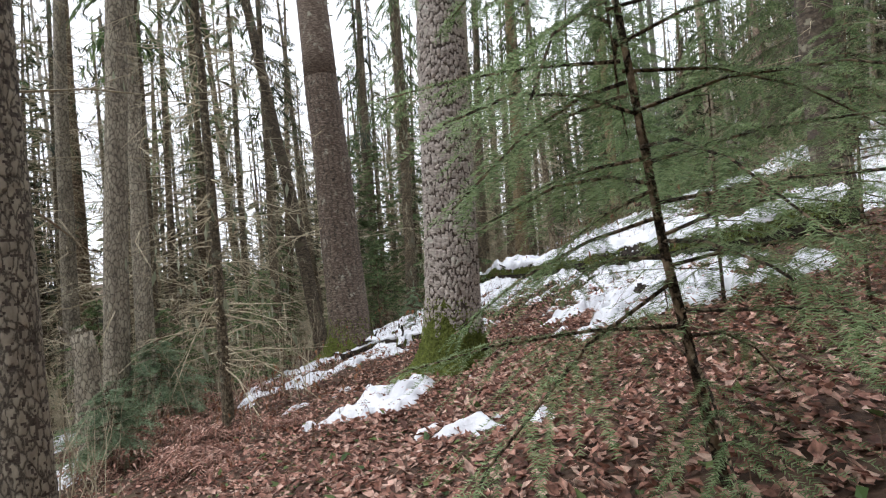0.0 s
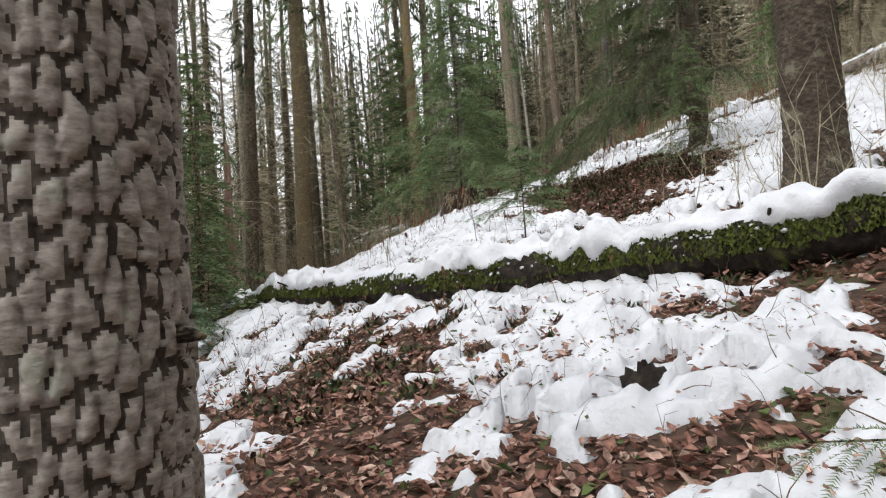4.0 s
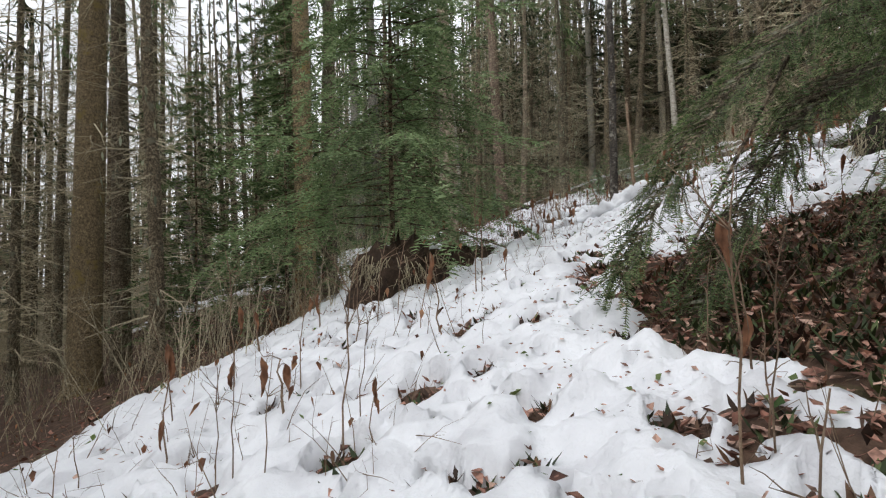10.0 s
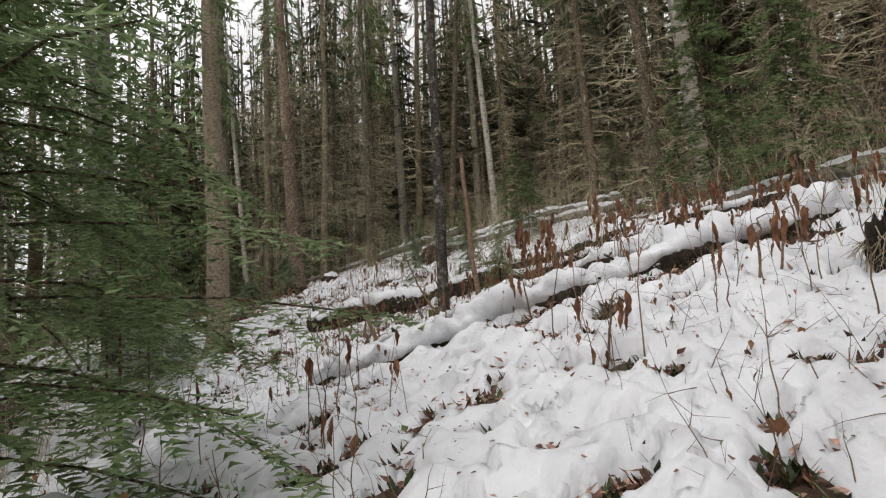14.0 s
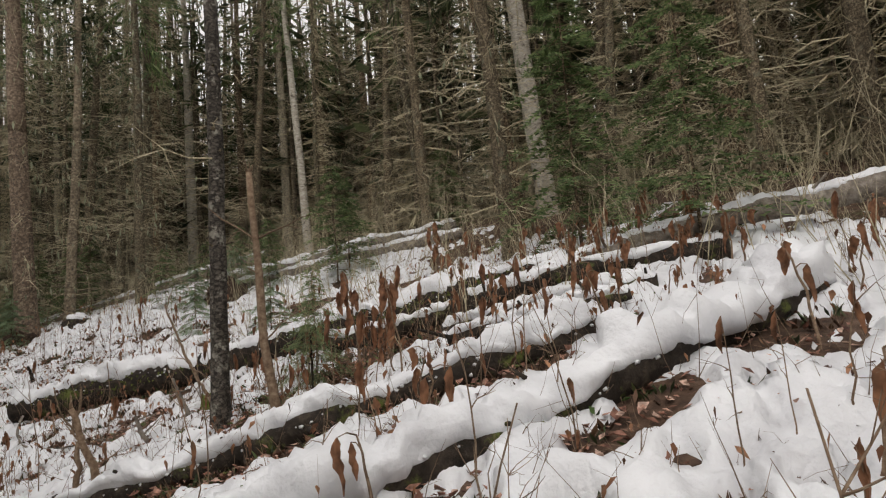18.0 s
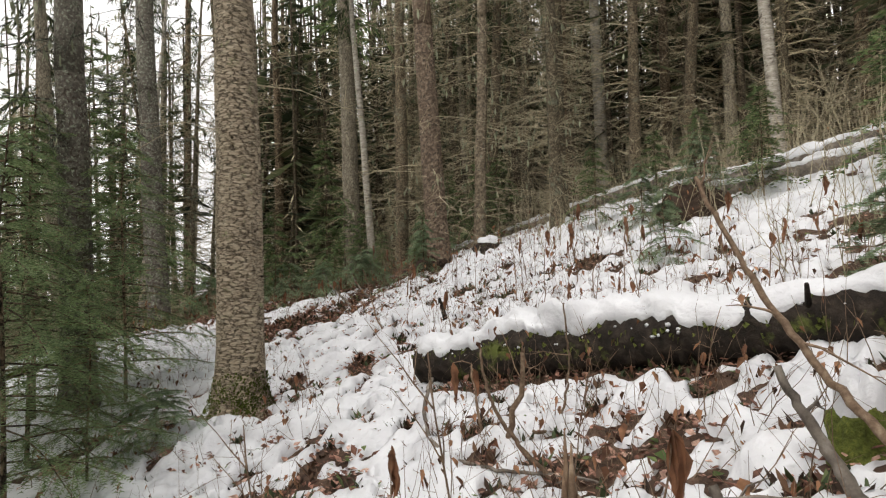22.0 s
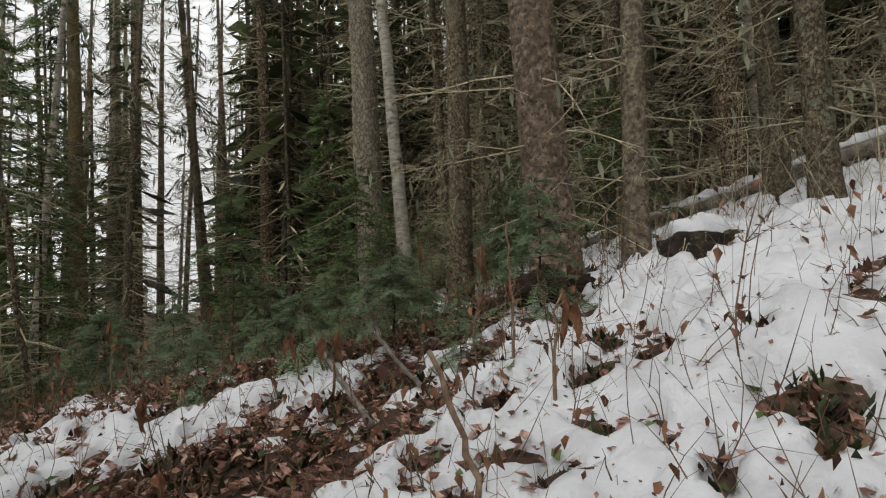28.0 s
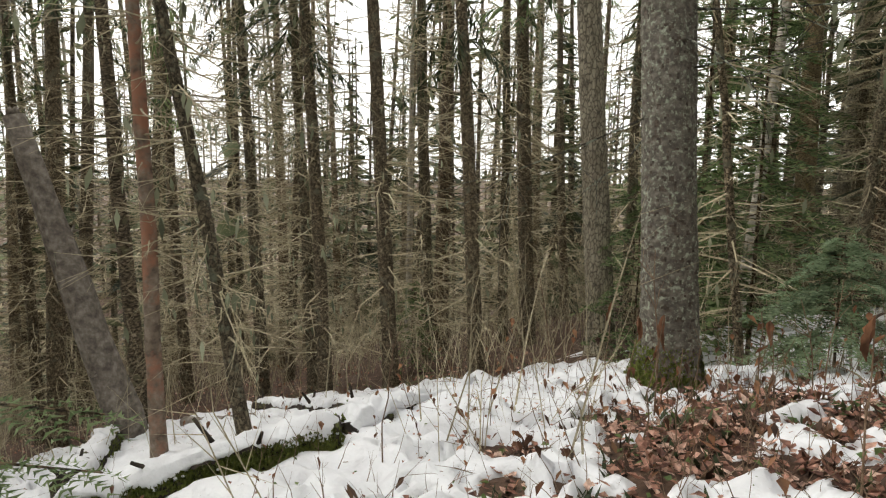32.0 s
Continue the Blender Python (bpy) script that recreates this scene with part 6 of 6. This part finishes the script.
# brown fern clumps
def fern_clump(seed):
    rnd = np.random.RandomState(seed)
    g = Geo()
    for _ in range(22):
        a, ln = rnd.uniform(0, 6.283), rnd.uniform(0.35, 0.75)
        d = np.array([math.cos(a), math.sin(a), 0])
        lat = np.array([-math.sin(a), math.cos(a), 0])
        axis = lambda s: d * ln * s + np.array([0, 0, ln * (0.7 * s - 0.85 * s * s)])
        g.tube([axis(s) for s in (0, 0.35, 0.7, 1.0)], [0.004, 0.003, 0.002, 0.001], 3, cap=False)
        for k in range(9):
            s = 0.2 + 0.8 * k / 9
            for side in (-1, 1):
                b = axis(s)
                t = b + (lat * side + d * 0.5 + np.array([0, 0, rnd.uniform(-0.8, -0.1)])) * 0.16 * (1.1 - s) * rnd.uniform(0.6, 1.2)
                g.add([b - d * 0.012, b + d * 0.012, t], [(0, 1, 2)])
    return g.mesh("frond", LEAF, False)


FERNS = [fern_clump(410 + k) for k in range(3)]
for k, (x, y, s) in enumerate(((-3.96, -2.22, 1.2), (-4.5, -2.49, 1.2), (-3.3, -2.5, 1.0), (-3.0, -2.9, 1.0), (-4.9, -2.0, 1.3), (-2.6, -3.2, 0.8), (4.15, 22.6, 0.9), (4.3, 21.9, 0.8), (-6.1, 0.4, 1.7), (-5.5, -0.4, 1.6), (-6.9, 0.2, 1.7), (-5.0, -1.3, 1.5), (-6.4, -0.8, 1.6), (-7.5, 0.9, 1.7), (-5.2, 0.6, 1.4), (-4.6, -1.0, 1.3), (-3.9, -1.6, 1.1), (-3.2, -2.1, 1.0), (-5.4, -0.3, 1.4), (-2.9, -3.0, 0.9), (-4.3, 0.2, 1.1), (-2.3, -2.4, 0.7), (3.7, 23.0, 0.9), (4.1, 23.6, 0.8), (3.4, 22.2, 0.8), (7.9, 28.2, 0.9), (8.5, 27.6, 0.9), (7.4, 29.0, 0.8), (5.0, 29.6, 0.8))):
    ob = base("fern_clump", x, y, ground_z(x, y) + 0.02, "collapsed clump of withered brown fern fronds", "fern", "withered ferns", 70.0 * k, s)
    tagged(part("frond", FERNS[k % 3], None, ob), kind="stuff")

# ---- leaf litter ----
def leaf_shape(rnd, size):
    a = rnd.uniform(0, 6.283)
    d, w = np.array([math.cos(a), math.sin(a), 0]), np.array([-math.sin(a), math.cos(a), 0])
    curl = rnd.uniform(-0.15, 0.5) * size
    ln, wd = size, size * rnd.uniform(0.45, 0.8)
    return [(0, 0, 0), d * ln * 0.35 + w * wd * 0.5 + np.array([0, 0, curl * 0.6]), d * ln + np.array([0, 0, curl * rnd.uniform(0, 1)]), d * ln * 0.35 - w * wd * 0.5 + np.array([0, 0, curl * 0.6]), d * ln * 0.45 + np.array([0, 0, -0.01 * size])]


lr = np.random.RandomState(9)
LY = np.concatenate([lr.normal(-3.0, 2.4, 26000), lr.normal(7.0, 1.7, 4500), lr.uniform(-9, 32, 44000), lr.normal(27.2, 1.8, 9000), lr.uniform(-9, 32, 9000)])
LX = np.concatenate([lr.normal(0.4, 2.1, 26000), lr.normal(4.6, 1.7, 4500), lr.normal(0.6, 2.8, 44000) + np.polyval(BEND, np.clip(LY[30500:74500], -8, 25)), lr.normal(5.4, 1.8, 9000), lr.uniform(-11, -1, 9000)])
LN = 60000
LY = np.concatenate([LY, lr.uniform(-8, 31, LN)])
LX = np.concatenate([LX, lr.normal(0.7, 1.9, LN) + np.polyval(BEND, np.clip(LY[-LN:], -8, 25))])
LD, LZ = snow_depth(LX, LY), floor_height(LX, LY)
g, gg = Geo(), Geo()
LK = N3.fbm(LX * 1.5 + 40, LY * 1.5, 3)
for i, (x, y, d, z, k) in enumerate(zip(LX, LY, LD, LZ, LK)):
    on_snow = d > 0.012
    if on_snow and i >= len(LX) - LN:
        continue
    if on_snow and lr.rand() > (0.6 if k > 0.55 else 0.25 if k > 0.48 else 0.09):
        continue
    s = lr.uniform(0.010, 0.040) if on_snow else lr.uniform(0.03, 0.08)
    tilt = np.array([[1, 0, 0], [0, 1, 0], [lr.normal(0, 0.3), lr.normal(0, 0.3), 1]])
    v = np.array([np.asarray(q, float) for q in leaf_shape(lr, s)]) @ tilt.T + np.array([x, y, z + max(0, d) + lr.uniform(0.004, 0.022) + (lr.rand() ** 2 * 0.07 if -0.25 < d < 0.012 and y > 0 else 0)])
    (gg if lr.rand() < (0.16 if on_snow else 0.045) else g).add(v, [(0, 1, 4), (1, 2, 4), (2, 3, 4), (3, 0, 4)])
tagged(new("leaf_litter", g.mesh("leaf_litter", LEAF, False)), "fallen brown leaves covering bare ground", "leaves", kind="stuff")
tagged(new("ground_greens", gg.mesh("ground_greens", GREENLEAF, False)), "small green leaves among the litter", "leaves", kind="stuff")

# ---- twigs on the snow ----
tr = np.random.RandomState(31)
g = Geo()
for _ in range(6500):
    y = tr.uniform(-7, 32)
    x = np.polyval(BEND, min(max(y, -8), 25)) + tr.normal(0.6, 2.6)
    if not clear_of_path(x, y, 0.45):
        continue
    up = tr.rand() < 0.5
    p = np.array([x, y, top_height(x, y) - 0.01])
    d = unit(np.array([tr.normal(), tr.normal(), tr.uniform(0.5, 3) if up else tr.uniform(0.0, 0.12)]))
    dead_branch(g, p, d, tr.uniform(0.08, 0.32), tr.uniform(0.0018, 0.004), tr, 1, 3, 4)
tagged(new("fallen_twigs", g.mesh("fallen_twigs", STEM)), "thin dark twigs lying on and poking out of the snow", "twigs", kind="stuff")

# ---- dark tufts in the gaps of the snow ----
g, gg = Geo(), Geo()
TY = tr.uniform(0.5, 31, 60000)
TX = np.polyval(BEND, np.clip(TY, -8, 25)) + tr.normal(0.8, 2.2, 60000)
TD = snow_depth(TX, TY)
pick = np.where((TD < -0.05) & (TD > -0.5))[0][:5200]
for x, y, z, u in zip(TX[pick], TY[pick], floor_height(TX[pick], TY[pick]), tr.rand(len(pick))):
    for _ in range(7):
        a, h, w = tr.uniform(0, 6.283), tr.uniform(0.03, 0.11), tr.uniform(0.006, 0.02)
        o = np.array([x + tr.normal(0, 0.03), y + tr.normal(0, 0.03), z - 0.01])
        tip = o + np.array([math.cos(a) * h * 0.8, math.sin(a) * h * 0.8, h])
        side = np.array([-math.sin(a), math.cos(a), 0]) * w
        (gg if u < 0.45 else g).add([o, o + (tip - o) * 0.55 + side, tip, o + (tip - o) * 0.55 - side], [(0, 1, 2), (0, 2, 3)])
tagged(new("withered_tufts", g.mesh("withered_tufts", DARKTUFT, False)), "dark withered leaf tufts in gaps of the snow", "tufts", kind="stuff")
tagged(new("green_tufts", gg.mesh("green_tufts", GREENTUFT, False)), "dark green low plants in gaps of the snow", "tufts", kind="stuff")
